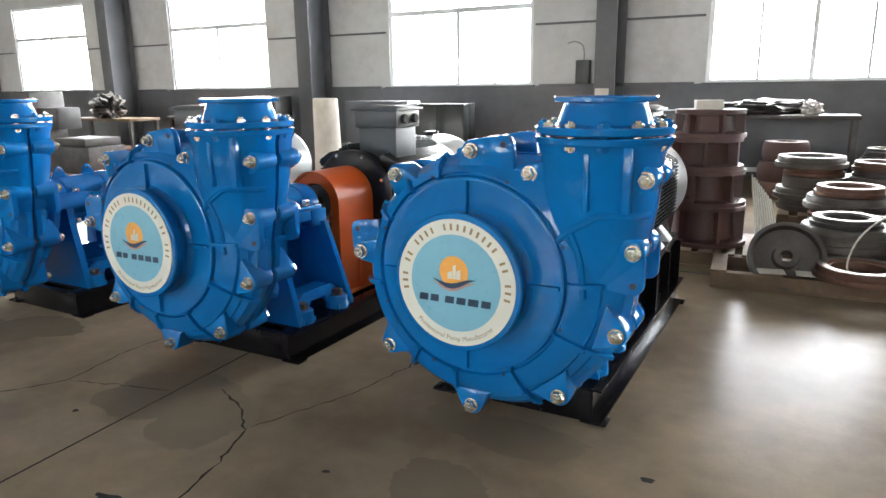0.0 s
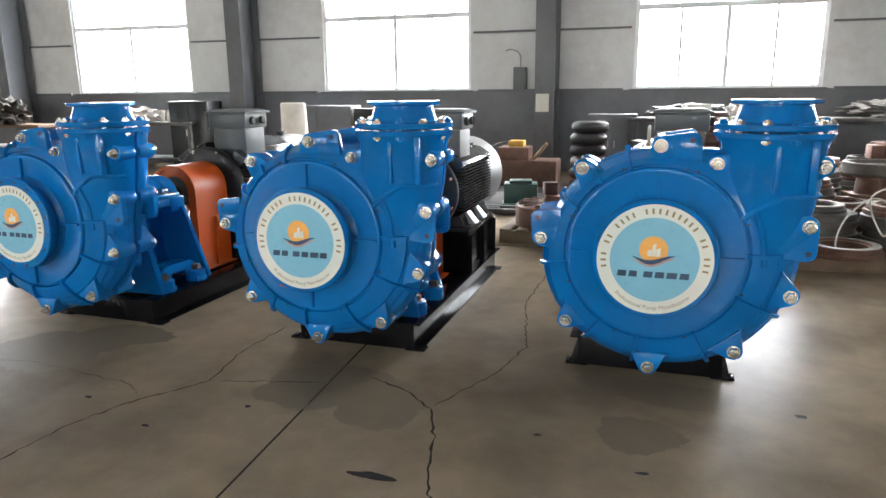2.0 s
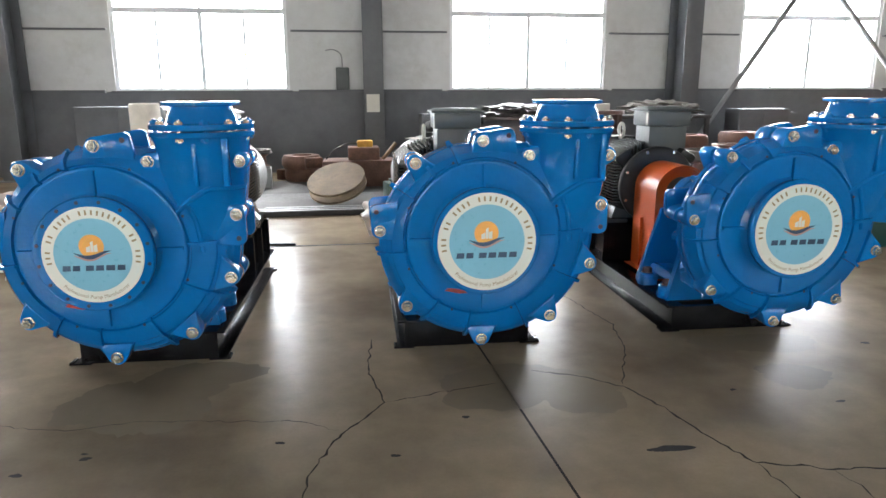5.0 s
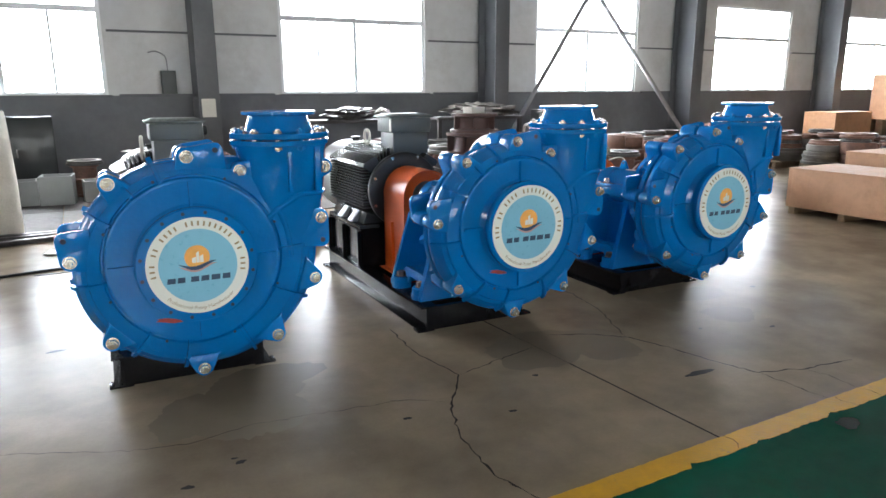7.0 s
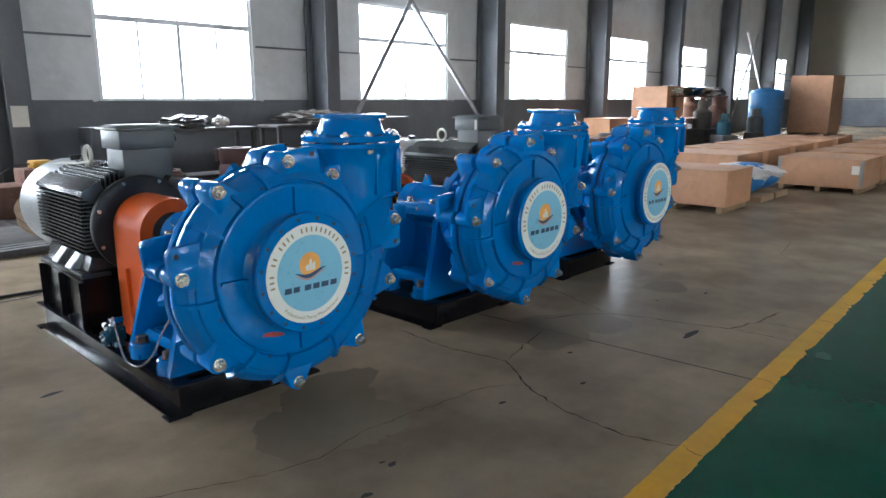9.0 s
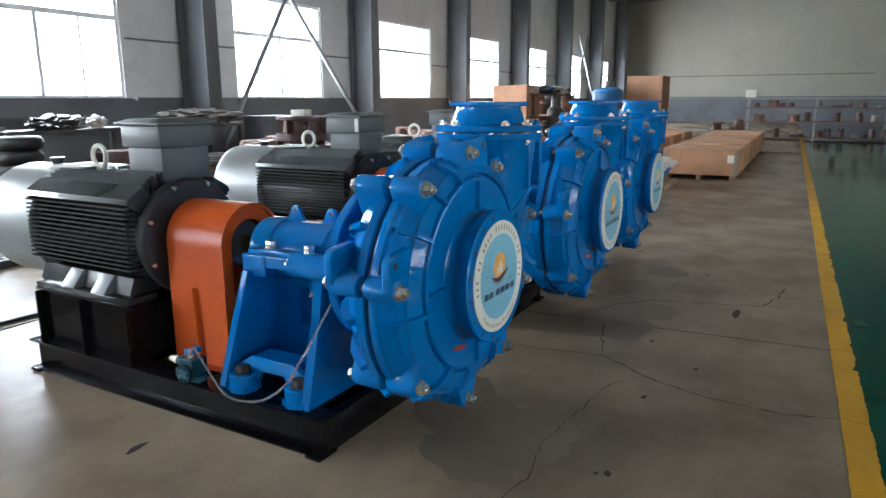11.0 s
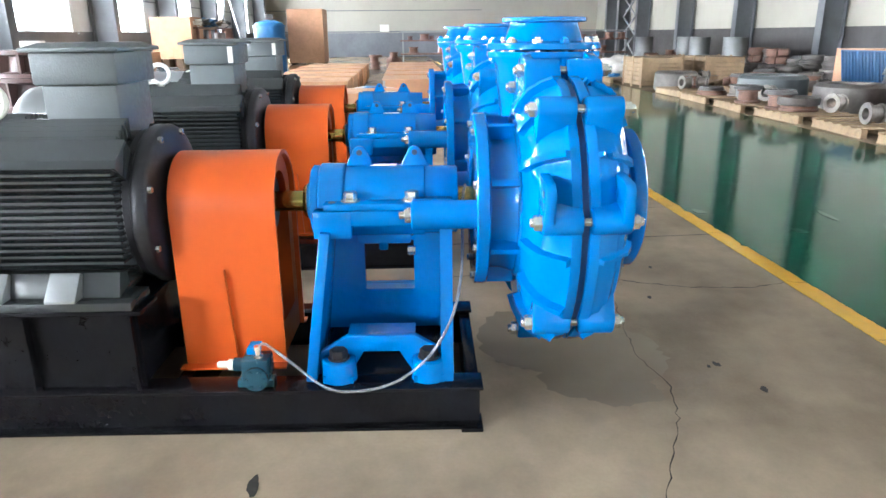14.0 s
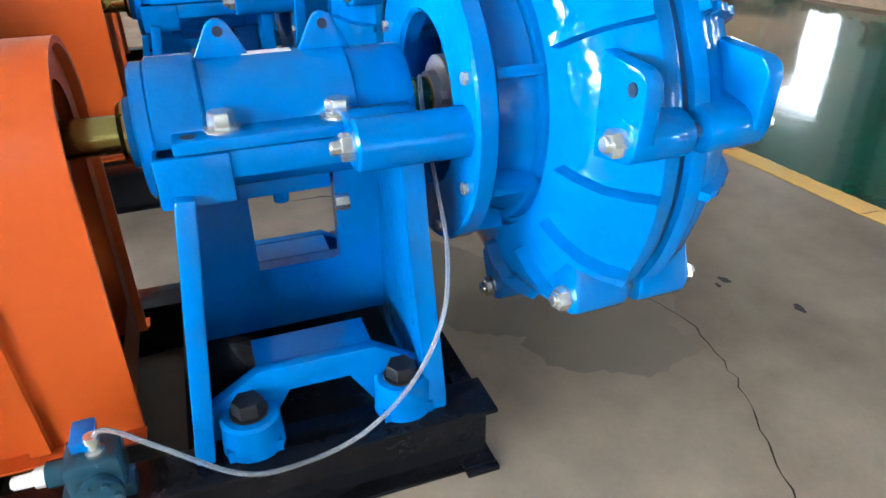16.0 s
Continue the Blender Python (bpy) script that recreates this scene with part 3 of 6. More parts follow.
def half_profile(R, rin, wide):
    """Radius and distance from the joint, from the joint's rim over the stepped shoulder to the face."""
    d = R - rin
    rim = [(R - 0.035, 0.0), (R - 0.035, 0.011), (R + 0.003, 0.013), (R + 0.006, 0.020), (R + 0.005, 0.046), (R - 0.004, 0.056)]
    if wide > 1:
        shoulder = [(rin + 0.90 * d, 0.088), (rin + 0.74 * d, 0.118 * wide), (rin + 0.52 * d, 0.142 * wide)]
    else:
        shoulder = [(rin + 0.94 * d, 0.068), (rin + 0.91 * d, 0.082), (rin + 0.78 * d, 0.097), (rin + 0.75 * d, 0.110), (rin + 0.59 * d, 0.124), (rin + 0.56 * d, 0.137)]
    face = [(rin + 0.30 * d, 0.156 * wide), (rin + 0.014, 0.166 * wide), (rin + 0.008, 0.150 * wide), (rin + 0.001, 0.150 * wide), (rin - 0.004, 0.170 * wide), (rin - 0.012, 0.174 * wide), (rin - 0.017, 0.174 * wide)]
    return rim + shoulder + face


def volute_half(side, rin, wide):
    """One half of the spiral casing; side -1 is the suction half."""
    bm = B()
    rings = []
    N = 120
    for k in range(N):
        a = k * 2 * math.pi / N
        prof = half_profile(volute_radius(math.degrees(a)), rin, wide)
        rings.append([bm.verts.new((r * math.cos(a), SPLIT + side * w, AX + r * math.sin(a))) for r, w in prof])
    for k in range(N):
        p, q = rings[k], rings[(k + 1) % N]
        for i in range(len(p) - 1):
            bm.faces.new((p[i], p[i + 1], q[i + 1], q[i]))
    bm.faces.new([r[-1] for r in rings])
    return bm


def rib(bm, deg, r0, r1, side, rin, wide, t=0.009, h=0.012, rise=True):
    """A thin cast rib that follows the casing's shoulder at one angle."""
    a = radians(deg)
    R = volute_radius(deg)
    prof = [p for p in half_profile(R, rin, wide)[4:] if r0 <= p[0] <= r1]
    if len(prof) < 2:
        prof = [(r1, 0.174 * wide), (r0, 0.174 * wide)]
    er, et = Vector((math.cos(a), 0, math.sin(a))), Vector((-math.sin(a), 0, math.cos(a)))
    c = Vector((0, SPLIT, AX))
    lo, hi = [], []
    for i, (r, w) in enumerate(prof):
        p, q = prof[max(i - 1, 0)], prof[min(i + 1, len(prof) - 1)]
        d = Vector((q[0] - p[0], q[1] - p[1]))
        nrm = Vector((-d.y, d.x)).normalized() if d.length else Vector((0, 1))
        if nrm.y < -0.2:
            nrm = -nrm
        base = c + er * (r - nrm.x * 0.01) + Vector((0, side * (w - nrm.y * 0.01), 0))
        tip = c + er * (r + nrm.x * h) + Vector((0, side * (w + nrm.y * h), 0))
        lo.append((bm.verts.new(base + et * t * 1.4), bm.verts.new(base - et * t * 1.4)))
        hi.append((bm.verts.new(tip + et * t), bm.verts.new(tip - et * t)))
    for i in range(len(prof) - 1):
        bm.faces.new((lo[i][0], lo[i + 1][0], hi[i + 1][0], hi[i][0]))
        bm.faces.new((lo[i][1], hi[i][1], hi[i + 1][1], lo[i + 1][1]))
        bm.faces.new((hi[i][0], hi[i + 1][0], hi[i + 1][1], hi[i][1]))
    for i in (0, -1):
        bm.faces.new((lo[i][0], hi[i][0], hi[i][1], lo[i][1]))


def lug_outline(i):
    u, z = LUGS[i]
    d = Vector((u, z - AX))
    ang = math.atan2(d.y, d.x)
    if i in (1, 2, 3):
        inner = {1: [(0.30, 1.22), (0.30, 1.08), (0.2, 1.12)], 2: [(0.52, 1.25), (0.52, 1.05)], 3: [(0.5, 0.98), (0.5, 0.76)]}[i]
    elif i in (0, 8):
        inner = {0: [(-0.06, 1.17), (0.06, 1.17)], 8: [(-0.43, 0.87), (-0.43, 0.75)]}[i]
    else:
        R = min(volute_radius(math.degrees(ang)), d.length) - 0.06
        inner = [(R * math.cos(ang + s), AX + R * math.sin(ang + s)) for s in (-0.18, -0.08, 0.08, 0.18)]
    return hull2(ring_points(u, z, 0.042) + inner)


def ear_outline(i):
    (u, z), ear = LUGS[i], EARS[i]
    inner = {0: [(0.0, 1.15), (0.18, 1.17)], 3: [(0.52, 0.90), (0.52, 0.77)], 8: [(-0.43, 0.95), (-0.43, 0.80)]}[i]
    return hull2(ring_points(u, z, 0.041) + ring_points(ear[0], ear[1], 0.036) + inner)


def hole_ring(bm, x, z, y, side, r=0.013):
    lathe(bm, [(0, 0), (r, 0), (r, 0.003), (0, 0.003)], (x, y, z), (0, side, 0), 14)


def section(z, uc, a, b, n=2.7):
    """A rounded-square ring of the outlet at one height, pinched along the joint."""
    out = []
    angles = [k * math.pi / 24 for k in range(48)]
    angles += [s + d for s in (0, math.pi) for d in (-0.055, -0.05, 0.05, 0.055)]
    angles = sorted({round(x % (2 * math.pi), 4) for x in angles})
    for t in angles:
        c, s = math.cos(t), math.sin(t)
        r = (abs(c) ** n + abs(s) ** n) ** (-1 / n)
        near = min(t, abs(t - math.pi), 2 * math.pi - t)
        pinch = 0.90 if near <= 0.0505 else 1.0
        out.append((uc + a * r * c * pinch, SPLIT + b * r * s, z))
    return out


def neck_front(x, z):
    """How far forward the outlet's skin, or the casing's shoulder, stands at a place on the front."""
    b = 0.162 + 0.155 * (z - 0.92)
    a, uc = 0.195 + 0.10 * (z - 0.92), 0.445 + 0.077 * (z - 0.92)
    u = min(1.0, abs(x - uc) / a)
    skin = SPLIT - b * (1 - u ** 2.7) ** (1 / 2.7)
    return min(skin, -0.012) if math.hypot(x, z - AX) < 0.50 else skin


def loft(bm, rings, cap=True):
    vs = [[bm.verts.new(p) for p in ring] for ring in rings]
    for p, q in zip(vs, vs[1:]):
        for k in range(len(p)):
            j = (k + 1) % len(p)
            bm.faces.new((p[k], p[j], q[j], q[k]))
    if cap:
        bm.faces.new(vs[0][::-1]), bm.faces.new(vs[-1])
    return bm


def bend_text(body, size, radius, centre, y, material, parent):
    """Lettering on an arc that reads along the foot of a round sign."""
    cu = bpy.data.curves.new("lettering", "FONT")
    cu.body, cu.size, cu.align_x = body, size, "CENTER"
    ob = bpy.data.objects.new("lettering", cu)
    scene.collection.objects.link(ob)
    bpy.context.view_layer.update()
    dg = bpy.context.evaluated_depsgraph_get()
    me = bpy.data.meshes.new_from_object(ob.evaluated_get(dg))
    bpy.data.objects.remove(ob)
    for v in me.vertices:
        a = -math.pi / 2 + v.co.x / radius
        r = radius + size * 0.35 - v.co.y
        v.co = (centre[0] + r * math.cos(a), y, centre[1] + r * math.sin(a))
    me.materials.clear()
    me.materials.append(material)
    o = new("lettering", me)
    o.parent = parent
    return o


def arc_bars(words, radius, height, total, y, parent):
    """Bars the size of letters, in word-long runs round the head of the sign."""
    n, made = sum(words) + len(words) - 1, []
    step = total / n
    k = 0
    for w in words:
        for _ in range(w):
            a = math.pi / 2 + total / 2 - (k + 0.5) * step
            er, et = Vector((math.cos(a), 0, math.sin(a))), Vector((math.sin(a), 0, -math.cos(a)))
            half = step * radius * 0.17
            bm = B()
            wv = [Vector((0, y, AX)) + er * (radius + s * height / 2) + et * half * q for s, q in ((-1, -1), (-1, 1), (1, 1), (1, -1))]
            bm.faces.new([bm.verts.new(p) for p in wv])
            made.append(part("sign_bar", bm, BROWNINK, parent))
            k += 1
        k += 1
    return made


def suction_cover(pump, holes, smear):
    """The flanged inlet with the round printed sign stuck on it."""
    bm = B()
    F = 0.268
    g = 0.888 if holes else 0.972    # size of the printed sign
    lathe(bm, [(0.30, 0.02), (0.27, 0.0), (0.240, -0.02), (0.236, -0.052), (F - 0.004, -0.056), (F, -0.062), (F, -0.094), (F - 0.006, -0.100), (0, -0.100)], (0, -0.03, AX), (0, 1, 0), 72)
    cov = part("suction_cover", bm, BLUE, pump)
    if holes:
        for k in range(16):
            a = (k + 0.5) * 2 * math.pi / 16
            bm = B()
            lathe(bm, [(0, 0), (0.0085, 0), (0.0085, 0.002), (0, 0.002)], (0.246 * math.cos(a), -0.1305, AX + 0.246 * math.sin(a)), (0, -1, 0), 10)
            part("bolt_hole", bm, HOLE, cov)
    R = 0.252
    bm = B()
    lathe(bm, [(0, 0), (R, 0), (R, 0.004), (0, 0.004)], (0, -0.1305, AX), (0, -1, 0), 96)
    printed = []
    printed.append(part("sign_disc", bm, CREAM, cov, "cream printed round company sign with a light blue centre"))
    y = -0.1357
    bm = B()
    bm.faces.new([bm.verts.new((0.193 * math.cos(k * math.pi / 48), y, AX + 0.193 * math.sin(k * math.pi / 48))) for k in range(96)])
    printed.append(part("sign_field", bm, SKYPRINT, cov))
    y -= 0.001
    bm = B()
    bm.faces.new([bm.verts.new((-0.004 + 0.062 * math.cos(k * math.pi / 24), y, AX + 0.047 + 0.062 * math.sin(k * math.pi / 24))) for k in range(48)])
    printed.append(part("sign_sun", bm, SUNPRINT, cov))
    bm = B()
    for x0, x1, z0, z1 in ((-0.030, -0.010, 0.018, 0.050), (-0.008, 0.006, 0.018, 0.076), (0.008, 0.026, 0.018, 0.058)):
        bm.faces.new([bm.verts.new((x, y - 0.001, AX + z)) for x, z in ((x0, z0), (x1, z0), (x1, z1), (x0, z1 - 0.008))])
    printed.append(part("sign_emblem", bm, CREAM, cov))
    for mt, dz, th, lift in ((NAVY, 0.010, 0.010, 0.002), (ROSE, -0.002, 0.008, 0.0015)):
        bm = B()
        up, dn = [], []
        for k in range(25):
            s = k / 24
            x = -0.095 + 0.185 * s
            z = dz + 0.016 * math.sin(2.6 + s * 5.2) - 0.004
            w = th * math.sin(math.pi * s) + 0.0008
            up.append(bm.verts.new((x, y - lift, AX + z + w))), dn.append(bm.verts.new((x, y - lift, AX + z - w)))
        for k in range(24):
            bm.faces.new((dn[k], dn[k + 1], up[k + 1], up[k]))
        printed.append(part("sign_wave", bm, mt, cov))
    x = -0.158
    for w in (0.050, 0.046, 0, 0.050, 0.050, 0.056, 0.050):
        if not w:
            x += 0.018
            continue
        bm = B()
        for z0, z1 in ((-0.081, -0.053),):
            bm.faces.new([bm.verts.new((a, y - 0.001, AX + z)) for a, z in ((x, z0), (x + w * 0.80, z0), (x + w * 0.84, z1), (x + 0.004, z1))])
        printed.append(part("sign_bar", bm, NAVY, cov))
        x += w
    printed += arc_bars((3, 2, 4, 9, 2, 3), 0.222, 0.025, radians(208), -0.1357, cov)
    printed.append(bend_text("Professional Pump Manufacturer", 0.027, 0.223, (0, AX), -0.1357, BROWNINK, cov))
    for ob in printed:
        for v in ob.data.vertices:
            v.co.x, v.co.z = v.co.x * g, AX + (v.co.z - AX) * g
    if smear:
        bm = B()
        bm.faces.new([bm.verts.new((-0.14 + 0.055 * math.cos(k * 0.524) * (1 + 0.3 * math.sin(3 * k)), -0.0305, AX - 0.275 + 0.013 * math.sin(k * 0.524) - 0.01 * math.cos(k * 0.5))) for k in range(12)])
        part("paint_smear", bm, REDMARK, pump, "smear of red primer under the sign")
    return cov


def slurry_pump(m, label, holes=False, smear=False):
    p = thing("slurry_pump", m, label, "pump", "row of slurry pumps")
    # suction half with its ribs and lugs
    bm = volute_half(-1, 0.392, 1.0)
    front = part("casing_front", bm, BLUE, p)
    for i in range(len(LUGS)):
        b2 = B()
        prism(b2, lug_outline(i), 0.005, SPLIT - 0.014, bevel=0.010)
        part("bolt_lug", b2, BLUE, front)
    for i in EARS:
        b2 = B()
        prism(b2, ear_outline(i), 0.007, 0.042, bevel=0.006)
        part("lifting_ear", b2, BLUE, front)
    for deg in (190, 236, 262, 297, 333, 2, 128, 108, 151):
        b2 = B()
        rib(b2, deg, 0.40, 0.66, -1, 0.392, 1.0, 0.008, 0.020)
        part("rib", b2, BLUE, front)
    for deg in (0, 90, 180, 270):
        b2 = B()
        rib(b2, deg, 0.255, 0.374, -1, 0.392, 1.0, 0.006, 0.018)
        part("rib", b2, BLUE, front)
    for k in range(8):
        a = radians(22 + 45 * k)
        b2 = B()
        lathe(b2, [(0, 0), (0.007, 0), (0.007, 0.002), (0, 0.002)], (0.408 * math.cos(a), -0.021, AX + 0.408 * math.sin(a)), (0, -1, 0), 10)
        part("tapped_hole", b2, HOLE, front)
    for i in EARS:
        for yy, side in ((0.0065, -1), (0.2885, 1)):
            b2 = B()
            hole_ring(b2, *EARS[i], yy, side, 0.0125)
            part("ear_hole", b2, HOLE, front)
    # drive half
    bm = volute_half(1, 0.31, 1.08)
    lathe(bm, [(0.31, 0.30), (0.285, 0.335), (0.27, 0.38), (0.27, 0.43)], (0, 0, AX), (0, 1, 0), 64)
    rear = part("casing_rear", bm, BLUE, p)
    for i in range(len(LUGS)):
        b2 = B()
        prism(b2, lug_outline(i), SPLIT + 0.014, 0.29, bevel=0.010)
        part("bolt_lug", b2, BLUE, rear)
        if i in EARS:
            b2 = B()
            prism(b2, ear_outline(i), 0.253, 0.288, bevel=0.006)
            part("lifting_ear", b2, BLUE, rear)
    for k in range(8):
        a = radians(22.5 + 45 * k)
        b2 = B()
        prism(b2, [(0.25, -0.01), (0.325, -0.01), (0.325, 0.01), (0.25, 0.01)], 0.33, 0.43, Matrix.Translation((0, 0, AX)) @ Matrix.Rotation(-a, 4, "Y"))
        part("gusset", b2, BLUE, rear)
    for deg in (190, 212, 236, 262, 297, 333, 2, 128, 108, 151):
        b2 = B()
        rib(b2, deg, 0.33, 0.66, 1, 0.31, 1.08, 0.011, 0.028)
        part("rib", b2, BLUE, rear)
    # dark strip that stands in for the shade in the joint's gap
    bm = B()
    N = 96
    ring = [[bm.verts.new((r * math.cos(a), SPLIT + y, AX + r * math.sin(a))) for k in range(N) for a in (k * 2 * math.pi / N,) for r in (volute_radius(math.degrees(a)) - 0.014,)] for y in (-0.012, 0.012)]
    for k in range(N):
        bm.faces.new((ring[0][k], ring[0][(k + 1) % N], ring[1][(k + 1) % N], ring[1][k]))
    part("joint_gap_strip", bm, JOINT, p, "dark blue strip painting the shade between the casing halves")
    suction_cover(p, holes, smear)
    # outlet
    bm = B()
    loft(bm, [section(*s) for s in ((0.70, 0.43, 0.160, 0.125), (0.80, 0.435, 0.178, 0.142), (0.92, 0.445, 0.195, 0.162), (1.05, 0.455, 0.208, 0.182), (1.17, 0.462, 0.212, 0.196), (1.25, 0.464, 0.214, 0.205), (1.285, 0.464, 0.226, 0.222))])
    box(bm, 0.452, 0.474, -0.064, -0.02, 1.06, 1.28, 0.006)
    box(bm, 0.585, 0.615, -0.06, -0.02, 1.06, 1.28, 0.006)
    neck = part("outlet_branch", bm, BLUE, p)
    for pts in ([(0.345, 0.93), (0.40, 0.98), (0.455, 1.015), (0.51, 1.045), (0.57, 1.048), (0.62, 1.046), (0.655, 1.045)], [(0.40, 0.98), (0.432, 0.90), (0.447, 0.82), (0.455, 0.735)]):
        bm = B()
        tube(bm, [(x, neck_front(x, z), z) for x, z in pts], 0.013, 8)
        part("rib", bm, BLUE, neck)
    bm = B()
    c = (0.464, SPLIT, 0)
    lathe(bm, [(0.15, 1.283), (0.240, 1.283), (0.244, 1.288), (0.244, 1.306), (0.240, 1.310), (0.15, 1.310)], c, (0, 0, 1), 56)
    part("outlet_flange", bm, BLUE, p)
    bm = B()
    lathe(bm, [(0.15, 1.317), (0.240, 1.317), (0.245, 1.321), (0.245, 1.340), (0.240, 1.345), (0.180, 1.346), (0.168, 1.352), (0.158, 1.385), (0.148, 1.410), (0.146, 1.424), (0.176, 1.427), (0.181, 1.430), (0.181, 1.443), (0.178, 1.446), (0.125, 1.446), (0.125, 1.35), (0, 1.35)], c, (0, 0, 1), 56)
    red = part("outlet_reducer", bm, BLUE, p)
    for k in range(12):
        a = radians(15 + 30 * k)
        bm = B()
        x, y = 0.464 + 0.216 * math.cos(a), SPLIT + 0.216 * math.sin(a)
        cyl(bm, (x, y, 1.262), (0, 0, 1), 0.011, 0.105, 10)
        hexnut(bm, (x, y, 1.345), (0, 0, 1), 0.021, 0.014)
        hexnut(bm, (x, y, 1.268), (0, 0, 1), 0.021, 0.015)
        part("flange_bolt", bm, ZINC if k % 3 else BLUE, red)
    # tie bolts through the lugs
    for i, (u, z) in enumerate(LUGS):
        bm = B()
        lathe(bm, [(0, 0), (0.030, 0), (0.030, 0.005), (0, 0.005)], (u, 0.005, z), (0, -1, 0), 20)
        hexnut(bm, (u, 0.0, z), (0, -1, 0), 0.0255, 0.022)
        cyl(bm, (u, -0.02, z), (0, -1, 0), 0.0145, 0.016, 14, 0.003)
        cyl(bm, (u, -0.01, z), (0, 1, 0), 0.0155, 0.33, 12)
        hexnut(bm, (u, 0.29, z), (0, 1, 0), 0.027, 0.026)
        cyl(bm, (u, 0.31, z), (0, 1, 0), 0.016, 0.018, 14, 0.003)
        part("tie_bolt", bm, ZINC, p, "yellowish zinc-plated bolt and nut")
    # back ring of the bearing frame
    bm = B()
    lathe(bm, [(0.19, 0.432), (0.325, 0.432), (0.332, 0.438), (0.332, 0.474), (0.326, 0.480), (0.20, 0.480), (0.19, 0.47)], (0, 0, AX), (0, 1, 0), 72, True)
    back = part("mounting_ring", bm, BLUE, p)
    for k in range(8):
        a = radians(22.5 + 45 * k)
        bm = B()
        hexnut(bm, (0.298 * math.cos(a), 0.48, AX + 0.298 * math.sin(a)), (0, 1, 0), 0.014, 0.012)
        part("ring_bolt", bm, ZINC, back)
    # bearing pedestal: front wall, raked back wall, web with an opening, side feet, saddle
    bm = B()
    leg = [(-0.37, 0.172), (-0.37, 0.20), (-0.27, 0.56), (-0.255, 0.74), (0.255, 0.74), (0.27, 0.56), (0.37, 0.20), (0.37, 0.172)]
    prism(bm, leg, 0.565, 0.61, bevel=0.006)
    ped = part("bearing_pedestal", bm, BLUE, p)
    bm = B()
    back_leg = [(-0.36, 0.172), (-0.36, 0.20), (-0.235, 0.70), (0.235, 0.70), (0.36, 0.20), (0.36, 0.172)]
    prism(bm, back_leg, 0.0, 0.04, Matrix.Translation((0, 1.085, 0)) @ Matrix.Rotation(radians(6.5), 4, "X"), bevel=0.006)
    part("back_wall", bm, BLUE, ped)
    bm = B()
    for y0, y1, z0, z1 in ((0.60, 0.71, 0.24, 0.74), (0.905, 1.06, 0.24, 0.74), (0.71, 0.905, 0.24, 0.405), (0.71, 0.905, 0.64, 0.74)):
        box(bm, -0.02, 0.02, y0, y1, z0, z1)
    part("web", bm, BLUE, ped)
    for s in (-1, 1):
        bm = B()
        tri = [(0.60, 0.172), (0.71, 0.172), (0.765, 0.262), (0.895, 0.262), (0.95, 0.172), (1.07, 0.172), (1.06, 0.26), (0.955, 0.325), (0.705, 0.325), (0.60, 0.26)]
        prism(bm, tri, -0.015, 0.015, Matrix.Translation((s * 0.285, 0, 0)) @ Matrix.Rotation(radians(90), 4, "Z"), bevel=0.004)
        part("side_foot", bm, BLUE, ped)
        bm = B()
        box(bm, s * 0.285 - (0.11 if s > 0 else 0), s * 0.285 + (0.11 if s < 0 else 0), 0.705, 0.955, 0.300, 0.322)
        part("shelf", bm, BLUE, ped)
        bm = B()
        box(bm, min(s * 0.14, s * 0.262), max(s * 0.14, s * 0.262), 0.56, 0.71, AX - 0.045, AX + 0.045, 0.006)
        box(bm, min(s * 0.10, s * 0.20), max(s * 0.10, s * 0.20), 0.56, 1.065, 0.715, 0.772, 0.006)
        box(bm, min(s * 0.12, s * 0.205), max(s * 0.12, s * 0.205), 0.93, 1.07, 0.67, 0.772, 0.006)
        part("saddle", bm, BLUE, ped)
    for s in (-1, 1):
        for y in (0.655, 0.985):
            bm = B()
            lathe(bm, [(0.0, 0.172), (0.066, 0.172), (0.062, 0.246), (0.055, 0.252), (0, 0.252)], (s * 0.325, y, 0), (0, 0, 1), 24)
            box(bm, s * 0.325 - 0.05, s * 0.325 + 0.05, y - 0.055, y + 0.055, 0.172, 0.20)
            part("bolt_boss", bm, BLUE, ped)
        bm = B()
        cyl(bm, (s * 0.262, 0.475, AX + 0.005), (0, 1, 0), 0.052, 0.235, 24, 0.006)
        part("ring_arm", bm, BLUE, ped)
    for s in (-1, 1):
        for y in (0.655, 0.985):
            bm = B()
            cyl(bm, (s * 0.325, y, 0.25), (0, 0, 1), 0.040, 0.006, 20)
            hexnut(bm, (s * 0.325, y, 0.256), (0, 0, 1), 0.034, 0.03)
            part("foot_bolt", bm, BOLTBLACK, ped, "black foot bolt")
        bm = B()
        hexnut(bm, (s * 0.262, 0.71, AX + 0.005), (0, 1, 0), 0.028, 0.024)
        cyl(bm, (s * 0.262, 0.73, AX + 0.005), (0, 1, 0), 0.014, 0.024, 14, 0.003)
        part("arm_bolt", bm, ZINC, ped)
        bm = B()
        hexnut(bm, (s * 0.13, 0.70, 0.60), (0, 1, 0), 0.018, 0.03)
        part("adjusting_bolt", bm, ZINC, ped)
    # bearing housing
    bm = B()
    lathe(bm, [(0.09, 0.535), (0.128, 0.538), (0.132, 0.545), (0.132, 0.66), (0.138, 0.665), (0.138, 0.96), (0.145, 0.965), (0.147, 0.97), (0.147, 1.055), (0.142, 1.06), (0.07, 1.06)], (0, 0, AX), (0, 1, 0), 56)
    for s in (-1, 1):
        box(bm, min(s * 0.09, s * 0.205), max(s * 0.09, s * 0.205), 0.58, 1.03, 0.774, 0.800, 0.006)
    box(bm, -0.05, 0.05, 0.72, 0.93, AX - 0.165, AX - 0.12, 0.008)
